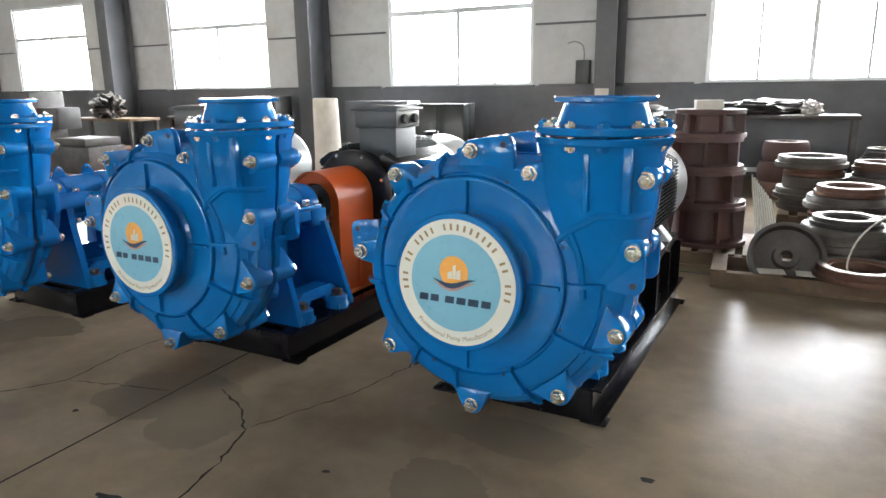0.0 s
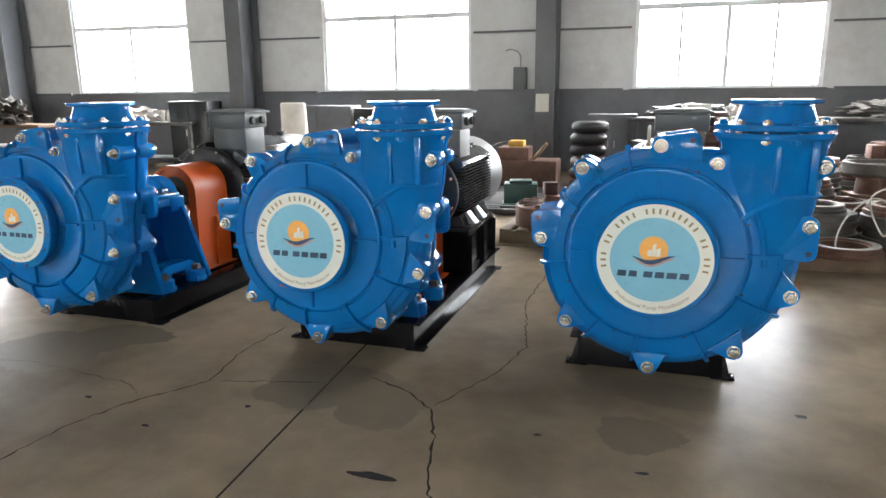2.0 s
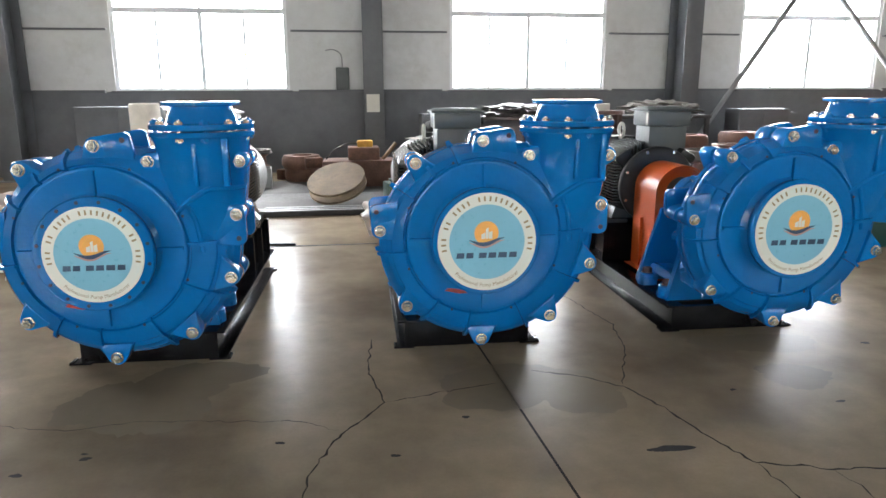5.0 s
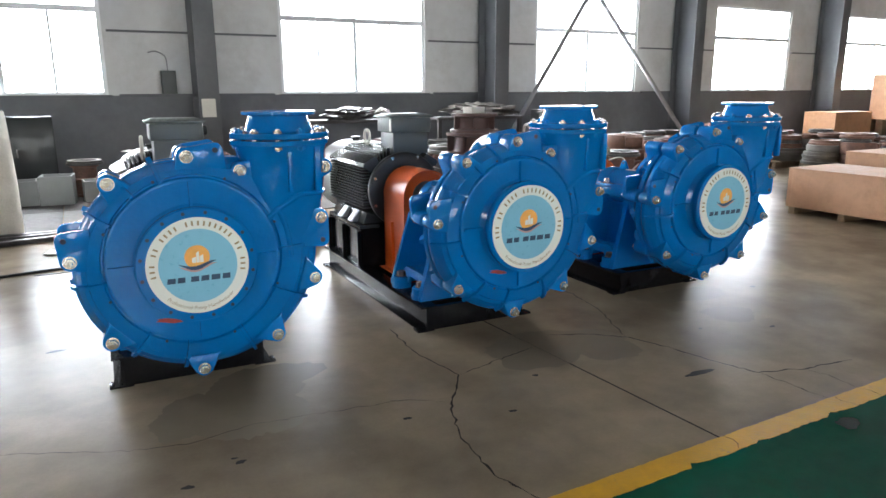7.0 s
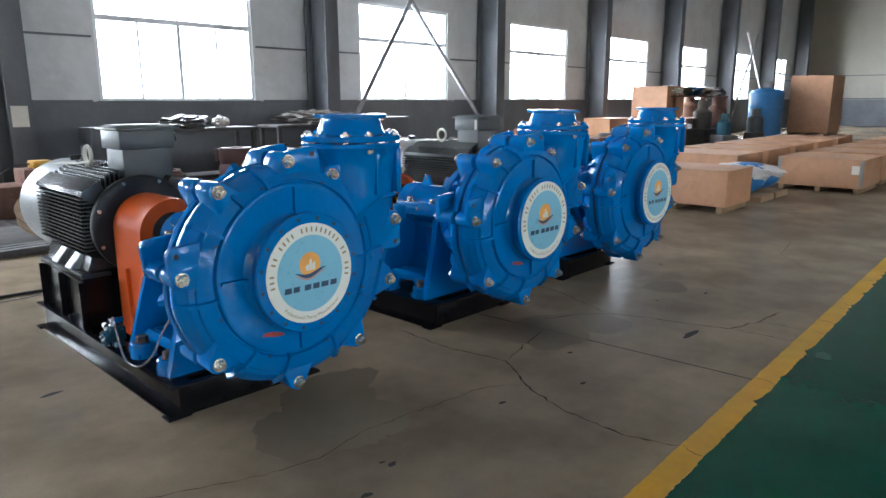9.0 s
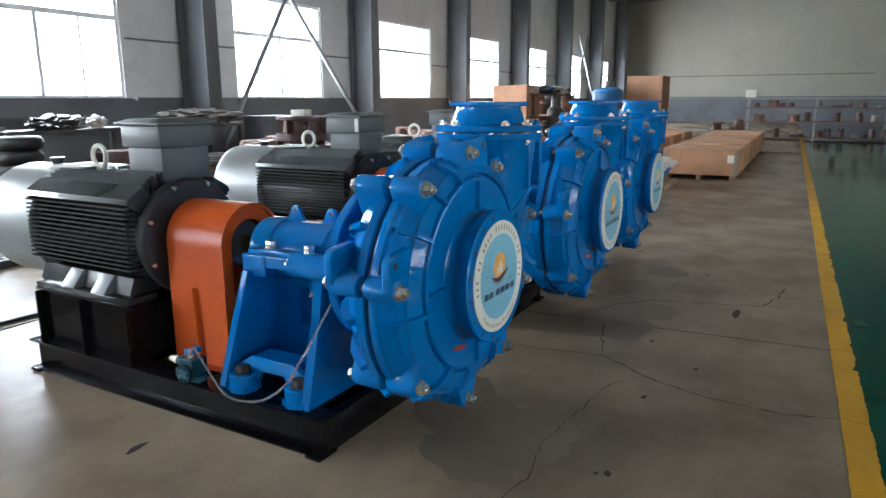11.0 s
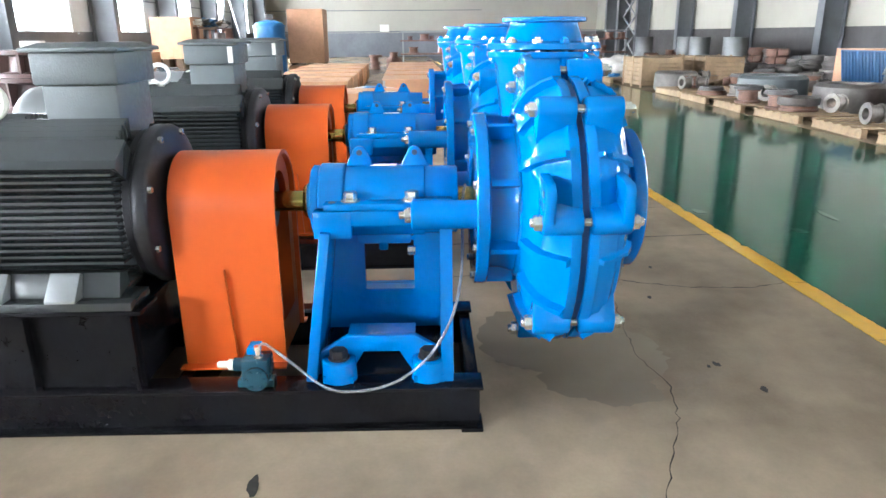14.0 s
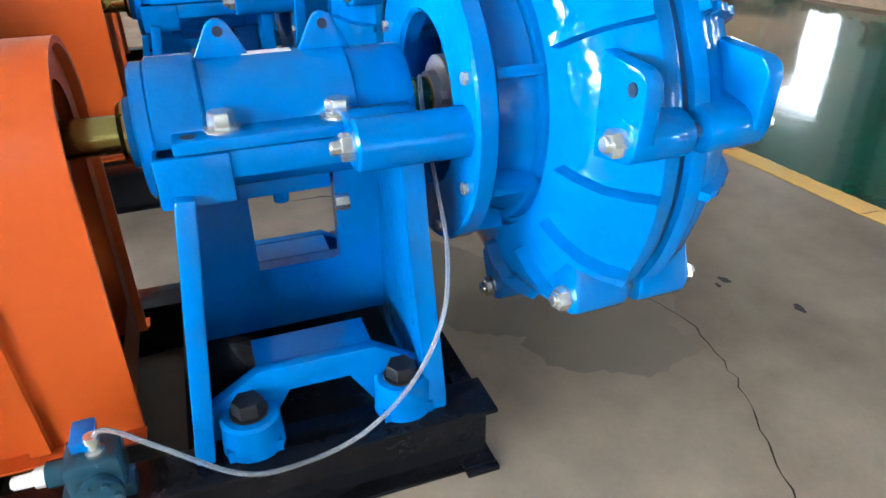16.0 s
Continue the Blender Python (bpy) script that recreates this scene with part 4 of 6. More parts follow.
    lathe(bm, [(0, 0), (0.018, 0), (0.018, 0.04), (0, 0.04)], (0, 0.83, AX - 0.20), (0, 0, 1), 8)
    hous = part("bearing_housing", bm, BLUE, p)
    bm = B()
    lathe(bm, [(0.05, 1.06), (0.137, 1.06), (0.140, 1.064), (0.140, 1.086), (0.134, 1.092), (0.075, 1.094), (0.072, 1.112), (0.045, 1.112)], (0, 0, AX), (0, 1, 0), 48)
    cap = part("end_cap", bm, BLUE, hous)
    for y in (0.70, 0.91):
        bm = B()
        out = hull2(ring_points(y, AX + 0.185, 0.026) + [(y - 0.06, AX + 0.125), (y + 0.06, AX + 0.125)])
        prism(bm, [(a, b) for a, b in out], -0.010, 0.010, Matrix.Rotation(radians(90), 4, "Z"), bevel=0.004)
        part("lifting_lug", bm, BLUE, hous)
        for s in (-1, 1):
            bm = B()
            lathe(bm, [(0, 0), (0.011, 0), (0.011, 0.0015), (0, 0.0015)], (s * 0.0102, y, AX + 0.187), (s, 0, 0), 14)
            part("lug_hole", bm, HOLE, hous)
    for s in (-1, 1):
        for y in (0.71, 0.935):
            bm = B()
            cyl(bm, (s * 0.152, y, 0.80), (0, 0, 1), 0.036, 0.006, 24)
            hexnut(bm, (s * 0.152, y, 0.806), (0, 0, 1), 0.026, 0.030)
            part("housing_bolt", bm, ZINC, hous)
        for y in (0.61, 1.0):
            bm = B()
            lathe(bm, [(0, 0), (0.014, 0), (0.014, 0.0015), (0, 0.0015)], (s * 0.175, y, 0.8002), (0, 0, 1), 14)
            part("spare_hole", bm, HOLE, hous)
    bm = B()
    box(bm, -0.012, 0.012, 0.77, 0.87, AX + 0.1375, AX + 0.1395)
    part("name_strip", bm, CREAM, hous)
    bm = B()
    cyl(bm, (0, 1.09, AX), (0, 1, 0), 0.040, 0.16, 28, 0.003)
    lathe(bm, [(0.041, 1.1), (0.066, 1.1), (0.066, 1.118), (0.058, 1.128), (0.041, 1.128)], (0, 0, AX), (0, 1, 0), 32)
    part("shaft", bm, BRASS, p, "olive-gold passivated steel shaft end")
    bm = B()
    cyl(bm, (0, 0.42, AX), (0, 1, 0), 0.050, 0.14, 28, 0.003)
    part("shaft_sleeve", bm, BRASS, p, "olive-gold shaft sleeve behind the casing")
    bm = B()
    lathe(bm, [(0.05, 0.415), (0.092, 0.415), (0.095, 0.419), (0.095, 0.443), (0.09, 0.447), (0.062, 0.450), (0.06, 0.470), (0.05, 0.470)], (0, 0, AX), (0, 1, 0), 36)
    hexnut(bm, (-0.075, 0.445, AX + 0.02), (0, 1, 0), 0.014, 0.02)
    hexnut(bm, (0.075, 0.445, AX - 0.02), (0, 1, 0), 0.014, 0.02)
    part("gland", bm, STEEL, p, "bright steel stuffing-box gland")
    return p


def base_frame(m):
    f = thing("base_frame", m, "black enamelled steel channel base frame on the floor", "base frame", "pump base frames")
    for s in (-1, 1):
        bm = B()
        box(bm, min(s * 0.362, s * 0.374), max(s * 0.362, s * 0.374), 0.47, 2.52, 0.010, 0.158)
        web = part("side_channel", bm, BLACK, f)
        for u0, u1, z0, z1 in ((0.32, 0.418, 0.0, 0.010), (0.30, 0.418, 0.158, 0.170)):
            bm = B()
            box(bm, min(s * u0, s * u1), max(s * u0, s * u1), 0.46, 2.53, z0, z1, 0.002)
            part("flange", bm, BLACK, web)
        for y in (0.50, 2.47):
            bm = B()
            box(bm, min(s * 0.418, s * 0.440), max(s * 0.418, s * 0.440), y - 0.04, y + 0.04, 0, 0.014, 0.003)
            part("hold_down_tab", bm, BLACK, f)
    for y in (0.47, 0.62, 1.06, 1.55, 2.0, 2.47):
        bm = B()
        box(bm, -0.362, 0.362, y, y + 0.05, 0.004, 0.158, 0.003)
        part("cross_member", bm, BLACK, f)
    bm = B()
    box(bm, -0.30, 0.30, 0.56, 1.12, 0.158, 0.168, 0.002)
    part("top_plate", bm, BLACK, f)
    # raised stand under the motor
    for s in (-1, 1):
        bm = B()
        box(bm, min(s * 0.345, s * 0.358), max(s * 0.345, s * 0.358), 1.68, 2.46, 0.17, 0.450)
        box(bm, min(s * 0.22, s * 0.375), max(s * 0.22, s * 0.375), 1.66, 2.48, 0.450, 0.466, 0.003)
        part("stand_side", bm, BLACK, f)
        for y in (1.69, 2.06, 2.44):
            bm = B()
            box(bm, min(s * 0.358, s * 0.395), max(s * 0.358, s * 0.395), y, y + 0.012, 0.17, 0.450)
            part("stiffener", bm, BLACK, f)
    for y in (1.69, 2.43):
        bm = B()
        box(bm, -0.345, 0.345, y, y + 0.012, 0.17, 0.45)
        part("stand_end", bm, BLACK, f)
    return f


def coupling_guard(m):
    g = thing("coupling_guard", m, "orange painted sheet-metal coupling guard with an arched top", "coupling guard", "coupling guards")
    outer, inner = [(-0.2, 0.172)], [(-0.186, 0.172)]
    for k in range(25):
        a = math.pi - k * math.pi / 24
        outer.append((0.2 * math.cos(a), AX + 0.2 * math.sin(a))), inner.append((0.186 * math.cos(a), AX + 0.186 * math.sin(a)))
    outer.append((0.2, 0.172)), inner.append((0.186, 0.172))
    bm = B()
    rows = [[bm.verts.new((x, y, z)) for x, z in line] for line, y in ((outer, 1.205), (outer, 1.588), (inner, 1.588), (inner, 1.205))]
    for p, q in zip(rows, rows[1:] + rows[:1]):
        for k in range(len(p) - 1):
            bm.faces.new((p[k], p[k + 1], q[k + 1], q[k]))
    part("arched_shell", bm, ORANGE, g)
    # inner end plate with a slot for the shaft
    bm = B()
    slot = [(0.12 * math.cos(a), AX + 0.12 * math.sin(a)) for a in (math.pi - k * math.pi / 16 for k in range(17))]
    big = [(0.186 * math.cos(a), AX + 0.186 * math.sin(a)) for a in (math.pi - k * math.pi / 16 for k in range(17))]
    slot, big = [(-0.12, 0.30)] + slot + [(0.12, 0.30)], [(-0.186, 0.172)] + big + [(0.186, 0.172)]
    vs = [[bm.verts.new((x, y, z)) for x, z in line] for line, y in ((slot, 1.225), (big, 1.225))]
    for k in range(len(slot) - 1):
        bm.faces.new((vs[0][k], vs[0][k + 1], vs[1][k + 1], vs[1][k]))
    bm.faces.new((vs[0][0], vs[1][0], vs[1][-1], vs[0][-1]))
    part("end_plate", bm, ORANGE, g)
    for s in (-1, 1):
        bm = B()
        tri = [(1.385, 0.18), (1.425, 0.18), (1.405, 0.56)]
        prism(bm, tri, -0.001, 0.022, Matrix.Translation((s * 0.2, 0, 0)) @ Matrix.Rotation(radians(90), 4, "Z") @ Matrix.Diagonal((1, -s, 1, 1)))
        part("fin", bm, ORANGE, g)
        bm = B()
        box(bm, min(s * 0.2, s * 0.245), max(s * 0.2, s * 0.245), 1.20, 1.60, 0.170, 0.176)
        part("foot_flange", bm, ORANGE, g)
    bm = B()
    cyl(bm, (0, 1.25, AX), (0, 1, 0), 0.115, 0.09, 32, 0.006)
    cyl(bm, (0, 1.35, AX), (0, 1, 0), 0.115, 0.09, 32, 0.006)
    part("coupling", bm, DARKIRON, g, "dark iron coupling halves inside the guard")
    return g


def electric_motor(m, tag=True):
    e = thing("electric_motor", m @ pose(0, 0.05, 0), "dark grey finned electric motor with a silver fan cowl", "electric motor", "row of electric motors")
    z = AX
    bm = B()
    lathe(bm, [(0, 1.62), (0.278, 1.62), (0.278, 2.52), (0, 2.52)], (0, 0, z), (0, 1, 0), 64)
    part("stator_body", bm, MOTOR, e)
    # cooling fins: level blades on both flanks, a plain band above, upright blades on top
    for s in (-1, 1):
        for k in range(14):
            h = -0.135 + k * 0.0238
            inner = math.sqrt(0.278 ** 2 - h * h) - 0.004
            bm = B()
            box(bm, min(s * inner, s * 0.330), max(s * inner, s * 0.330), 1.660, 2.495, z + h - 0.0042, z + h + 0.0042)
            part("fin", bm, MOTOR, e)
    for k in range(15):
        x = -0.196 + k * 0.028
        bm = B()
        box(bm, x - 0.0045, x + 0.0045, 1.68 if x < -0.07 else 2.06, 2.495, z + 0.19, z + math.sqrt(0.345 ** 2 - x * x))
        part("fin", bm, MOTOR, e)
    for s in (-1, 1):
        bm = B()
        band = [(s * 0.212, z + 0.262), (s * 0.226, z + 0.278), (s * 0.318, z + 0.222), (s * 0.328, z + 0.195), (s * 0.24, z + 0.13), (s * 0.17, z + 0.2)]
        prism(bm, band if s > 0 else band[::-1], 1.640, 2.50, bevel=0.004)
        part("body_band", bm, MOTOR, e)
        bm = B()
        band = [(s * 0.10, z - 0.225), (s * 0.285, z - 0.185), (s * 0.315, z - 0.262), (s * 0.315, z - 0.272), (s * 0.10, z - 0.272)]
        prism(bm, band if s > 0 else band[::-1], 1.70, 2.46, bevel=0.004)
        part("foot_rail", bm, MOTOR, e)
        bm = B()
        box(bm, min(s * 0.20, s * 0.372), max(s * 0.20, s * 0.372), 1.64, 2.42, 0.466, 0.498, 0.005)
        part("foot", bm, MOTOR, e)
        for y in (1.832, 2.085):
            bm = B()
            prism(bm, [(s * 0.285, z - 0.19), (s * 0.30, z - 0.18), (s * 0.37, 0.505), (s * 0.37, 0.495), (s * 0.25, 0.495)][::s], y, y + 0.108, bevel=0.004)
            part("foot_gusset", bm, COWL, e, "bare grey motor foot gusset")
    # drive-end shield
    bm = B()
    lathe(bm, [(0, 1.552), (0.10, 1.552), (0.14, 1.556), (0.25, 1.566), (0.284, 1.570), (0.298, 1.576), (0.302, 1.582), (0.302, 1.618), (0.298, 1.626), (0.288, 1.632), (0.284, 1.66), (0.27, 1.67)], (0, 0, z), (0, 1, 0), 64)
    # Black, not motor grey: the shade behind the guard put into the colour.
    shield = part("end_shield", bm, BOLTBLACK, e)
    for k in range(8):
        a = radians(22.5 + 45 * k)
        bm = B()
        hexnut(bm, (0.280 * math.cos(a), 1.571, z + 0.280 * math.sin(a)), (0, -1, 0), 0.013, 0.014)
        part("shield_bolt", bm, ZINC, shield)
    bm = B()
    cyl(bm, (0, 1.32, z), (0, 1, 0), 0.045, 0.30, 24)
    part("motor_shaft", bm, STEEL, e)
    # fan cowl
    bm = B()
    lathe(bm, [(0.27, 2.490), (0.322, 2.490), (0.330, 2.496), (0.330, 2.920), (0.320, 2.970), (0.290, 3.005), (0.22, 3.020), (0.218, 3.014), (0.27, 2.995), (0.30, 2.920), (0.30, 2.520)], (0, 0, z), (0, 1, 0), 64)
    cowl = part("fan_cowl", bm, COWL, e, "silver-grey sheet fan cowl")
    bm = B()
    for r in (0.04, 0.085, 0.13, 0.175, 0.215):
        lathe(bm, [(r - 0.006, 3.013), (r + 0.006, 3.013), (r + 0.006, 3.019), (r - 0.006, 3.019)], (0, 0, z), (0, 1, 0), 40, True)
    for k in range(8):
        a = k * math.pi / 8
        box(bm, -0.22, 0.22, 3.013, 3.017, -0.004, 0.004, m=Matrix.Translation((0, 0, z)) @ Matrix.Rotation(a, 4, "Y"))
    part("grille", bm, COWL, cowl)
    bm = B()
    lathe(bm, [(0, 2.970), (0.22, 2.970), (0.22, 2.975), (0, 2.975)], (0, 0, z), (0, 1, 0), 32)
    part("fan", bm, DARKIRON, cowl)
    for sx in (-1, 1):
        bm = B()
        cyl(bm, (sx * 0.22, 2.540, z + 0.225), (sx, 0, 1), 0.009, 0.008, 10)
        part("cowl_screw", bm, ZINC, cowl)
    # terminal box on a neck, with lid and cable glands
    x0, x1, y0, y1 = -0.05, 0.30, 1.71, 2.02
    bm = B()
    box(bm, x0 + 0.02, x1 - 0.02, y0 + 0.02, y1 - 0.02, z + 0.20, 1.215, 0.008)
    tb = part("terminal_box", bm, BOXGREY, e, "grey-green terminal box on top of the motor")
    bm = B()
    box(bm, x0, x1, y0, y1, 1.215, 1.332, 0.010)
    part("upper_box", bm, BOXGREY, tb)
    bm = B()
    box(bm, x0 - 0.022, x1 + 0.022, y0 - 0.022, y1 + 0.022, 1.332, 1.348, 0.005)
    vs = [[bm.verts.new((xx, yy, zz)) for xx, yy in ((x0 - k, y0 - k), (x1 + k, y0 - k), (x1 + k, y1 + k), (x0 - k, y1 + k))] for k, zz in ((0.01, 1.348), (-0.03, 1.364))]
    for k in range(4):
        bm.faces.new((vs[0][k], vs[0][(k + 1) % 4], vs[1][(k + 1) % 4], vs[1][k]))
    bm.faces.new(vs[1])
    part("box_lid", bm, BOXGREY, tb)
    for yy in (1.79, 1.93):
        bm = B()
        cyl(bm, (x1, yy, 1.275), (1, 0, 0), 0.032, 0.03, 20, 0.004)
        part("cable_gland", bm, MOTOR, tb)
    if tag:
        bm = B()
        box(bm, x0 - 0.0025, x0 - 0.0005, 1.722, 1.752, 1.225, 1.32)
        part("warning_label", bm, PAPER, tb)
    # lifting eye with a paper tag
    bm = B()
    R, r = 0.056, 0.013
    vs = [[bm.verts.new((-0.09 + (r * math.sin(q)), 2.16 + (R + r * math.cos(q)) * math.cos(t), z + 0.398 + (R + r * math.cos(q)) * math.sin(t))) for q in (j * math.pi / 5 for j in range(10))] for t in (k * math.pi / 14 for k in range(28))]
    for k in range(28):
        for j in range(10):
            bm.faces.new((vs[k][j], vs[k][(j + 1) % 10], vs[(k + 1) % 28][(j + 1) % 10], vs[(k + 1) % 28][j]))
    cyl(bm, (-0.09, 2.16, z + 0.26), (0, 0, 1), 0.02, 0.08, 14)
    part("lifting_eye", bm, PAPER, e, "lifting eye bolt wrapped in white paper")
    bm = B()
    for a, b in (((-0.12, 2.17), (-0.20, 2.44)), ((-0.06, 2.2), (-0.10, 2.36))):
        vs = [bm.verts.new((x, y, zz)) for x, y, zz in ((a[0] - 0.03, a[1], z + 0.345), (a[0] + 0.03, a[1], z + 0.352), (b[0] + 0.035, b[1], z + 0.345), (b[0] - 0.03, b[1], z + 0.335))]
        bm.faces.new(vs)
        bm.faces.new([bm.verts.new(v.co + Vector((0, 0, -0.002))) for v in vs][::-1])
    part("paper_tag", bm, PAPER, e, "crumpled white paper tag on the lifting eye")
    bm = B()
    cyl(bm, (0.0, 2.70, z + 0.322), (0, 0, 1), 0.03, 0.035, 16, 0.004), cyl(bm, (0.0, 2.70, z + 0.354), (0, 0, 1), 0.045, 0.012, 20, 0.003)
    part("grease_cap", bm, MOTOR, e)
    return e


def oil_pump(m):
    o = thing("gear_oil_pump", m, "small dark teal gear oil pump with a clear hose", "oil pump")
    bm = B()
    box(bm, -0.045, 0.045, -0.05, 0.05, 0.03, 0.115, 0.010)
    box(bm, -0.03, 0.03, -0.06, 0.07, 0.0, 0.03, 0.004)
    lathe(bm, [(0, 0), (0.040, 0), (0.044, 0.006), (0.044, 0.022), (0, 0.022)], (-0.045, -0.005, 0.05), (-1, 0, 0), 24)
    body = part("pump_body", bm, DARK_BLUE, o)
    for k in range(6):
        a = k * math.pi / 3
        bm = B()
        hexnut(bm, (-0.067, -0.005 + 0.032 * math.cos(a), 0.05 + 0.032 * math.sin(a)), (-1, 0, 0), 0.008, 0.008)
        part("body_screw", bm, DARK_BLUE, body)
    bm = B()
    cyl(bm, (-0.01, 0.045, 0.085), (0, 1, 0), 0.026, 0.035, 20, 0.003)
    part("inlet_boss", bm, DARK_BLUE, o)
    bm = B()
    lathe(bm, [(0, 0), (0.020, 0), (0.020, 0.018), (0.014, 0.022), (0.013, 0.055), (0.009, 0.06), (0, 0.06)], (-0.01, 0.08, 0.085), (0, 1, 0), 18)
    part("inlet_plug", bm, PLASTIC, o, "white plastic inlet plug")
    bm = B()
    lathe(bm, [(0, 0), (0.018, 0), (0.018, 0.012), (0.011, 0.016), (0.011, 0.032), (0.015, 0.034), (0.013, 0.046), (0, 0.046)], (-0.015, -0.01, 0.112), (0, 0, 1), 18)
    part("outlet_fitting", bm, ZINC, o)
    bm = B()
    box(bm, -0.02, 0.05, -0.012, 0.03, 0.125, 0.15, 0.004)
    part("blue_bracket", bm, BLUE, o)
    bm = B()
    tube(bm, [(-0.015, -0.01, 0.15), (-0.018, -0.04, 0.165), (-0.035, -0.12, 0.11), (-0.055, -0.25, 0.01), (-0.06, -0.36, -0.005), (-0.06, -0.50, 0.03), (-0.045, -0.62, 0.12), (-0.02, -0.70, 0.25), (0.05, -0.737, 0.37), (0.14, -0.748, 0.47), (0.20, -0.75, 0.56), (0.25, -0.755, 0.63), (0.29, -0.765, 0.67)], 0.0052, 10)
    part("hose", bm, HOSE, o, "looped clear plastic hose")
    return o


SETS = [
    ("A", pose(-1.097, 2.492, 0, 0, 0, YAW_A), "glossy blue slurry pump with a round printed sign", False, False),
    ("B", pose(-2.79, 2.452, 0, 0, 0, YAW_B), "glossy blue slurry pump with round sign and red smear", False, True),
    ("C", pose(-4.615, 2.452, 0, 0, 0, YAW_C), "glossy blue slurry pump with bolt holes round its printed sign", True, True),
]
for key, m, label, holes, smear in SETS:
    base_frame(m)
    slurry_pump(m, label, holes, smear)
    coupling_guard(m)
    electric_motor(m, key != "C")
oil_pump(SETS[2][1] @ pose(-0.36, 1.275, 0.170))


# ---- stores and clutter round the pumps ----
RG = random.Random(11)


def pallet(x, y, w=1.1, d=1.0, yaw=0, wood=None, label="rough wooden pallet on the floor"):
    p = thing("pallet", pose(x, y, 0, 0, 0, yaw), label, "pallet", "pallets")
    wood = wood or PALLET
    n = 6
    for k in range(n):
        a = -w / 2 + k * (w - 0.11) / (n - 1)
        bm = B()
        box(bm, a, a + 0.11, -d / 2, d / 2, 0.116, 0.136, 0.003)
        part("board", bm, wood, p)
    for yy in (-d / 2, -0.05, d / 2 - 0.1):
        bm = B()
        box(bm, -w / 2, w / 2, yy, yy + 0.1, 0.0, 0.018)
        part("runner", bm, wood, p)
        bm = B()
        box(bm, -w / 2, w / 2, yy + 0.01, yy + 0.09, 0.018, 0.116, 0.003)
        part("bearer", bm, wood, p)
    return p


def ring_proto(name, kind, R, h, material, face, label):
    """A casting that lies flat: a ring, a dished wheel or a flanged sleeve. One mesh, rough body and machined face."""
    bm = B()
    if kind == "ring":
        prof = [(R * 0.62, 0), (R * 0.97, 0), (R, h * 0.1), (R, h * 0.45), (R * 0.93, h * 0.5), (R * 0.93, h * 0.9), (R * 0.91, h), (R * 0.70, h), (R * 0.66, h * 0.8), (R * 0.62, h * 0.8)]
        lathe(bm, prof, (0, 0, 0), (0, 0, 1), 36, True)
    elif kind == "wheel":
        prof = [(R * 0.16, 0), (R * 0.95, 0), (R, h * 0.15), (R, h * 0.95), (R * 0.97, h), (R * 0.88, h), (R * 0.84, h * 0.45), (R * 0.36, h * 0.35), (R * 0.32, h * 0.8), (R * 0.17, h * 0.8)]
        lathe(bm, prof, (0, 0, 0), (0, 0, 1), 40, True)
    elif kind == "sleeve":
        prof = [(R * 0.55, 0), (R, 0), (R, h * 0.16), (R * 0.78, h * 0.2), (R * 0.74, h * 0.85), (R * 0.9, h * 0.88), (R * 0.9, h), (R * 0.55, h)]
        lathe(bm, prof, (0, 0, 0), (0, 0, 1), 30, True)
    elif kind == "volute":
        N = 36
        rings = []
        for k in range(N):
            a = k * 2 * math.pi / N
            f = 1 + 0.22 * (k / N)
            rings.append([bm.verts.new((r * f * math.cos(a), r * f * math.sin(a), z)) for r, z in ((R * 0.5, 0), (R * 0.9, 0), (R, h * 0.3), (R, h * 0.7), (R * 0.9, h), (R * 0.5, h))])
        for k in range(N):
            p, q = rings[k], rings[(k + 1) % N]
            for i in range(6):
                bm.faces.new((p[i], p[(i + 1) % 6], q[(i + 1) % 6], q[i]))
        box(bm, R * 0.75, R * 1.25, -R * 0.1, R * 0.85, h * 0.1, h * 0.9, 0.02)
    ob = part(name, bm, [material, face])
    for f in ob.data.polygons:
        if f.normal.z > 0.95 and f.center.z > h * 0.75:
            f.material_index = 1
    return tagged(ob, label, "casting", "castings in store")


PROTOS = [
    (ring_proto("ring_casting", "ring", 0.30, 0.09, RUST, DULLSTEEL, "rusty cast ring with a machined bright face"), 0.30, 0.09),
    (ring_proto("ring_casting", "ring", 0.36, 0.12, IRON, IRON, "raw grey cast-iron ring in a stack"), 0.36, 0.12),
    (ring_proto("wheel_casting", "wheel", 0.32, 0.13, IRON, IRON, "raw cast-iron wheel with a central hub"), 0.32, 0.13),
    (ring_proto("ring_casting", "ring", 0.26, 0.07, DARKIRON, DULLSTEEL, "dark iron flange ring with machined face"), 0.26, 0.07),
    (ring_proto("sleeve_casting", "sleeve", 0.22, 0.24, RUST, RUST, "rusty brown flanged sleeve casting"), 0.22, 0.24),
    (ring_proto("volute_casting", "volute", 0.30, 0.22, RUST, RUST, "rusty brown spiral casing casting"), 0.36, 0.22),
    (ring_proto("flange_casting", "sleeve", 0.12, 0.16, REDPRIMER, STEEL, "small red primed flanged casting"), 0.12, 0.16),
    (ring_proto("sleeve_part", "sleeve", 0.15, 0.22, DULLSTEEL, STEEL, "dull machined steel sleeve"), 0.15, 0.22),
    (ring_proto("volute_casting", "volute", 0.26, 0.26, REDPRIMER, REDPRIMER, "red primed spiral casing casting"), 0.32, 0.26),
    (ring_proto("wheel_casting", "wheel", 0.265, 0.10, IRON, IRON, "dark dished iron wheel leaning on a pallet"), 0.265, 0.10),
]
USED = set()


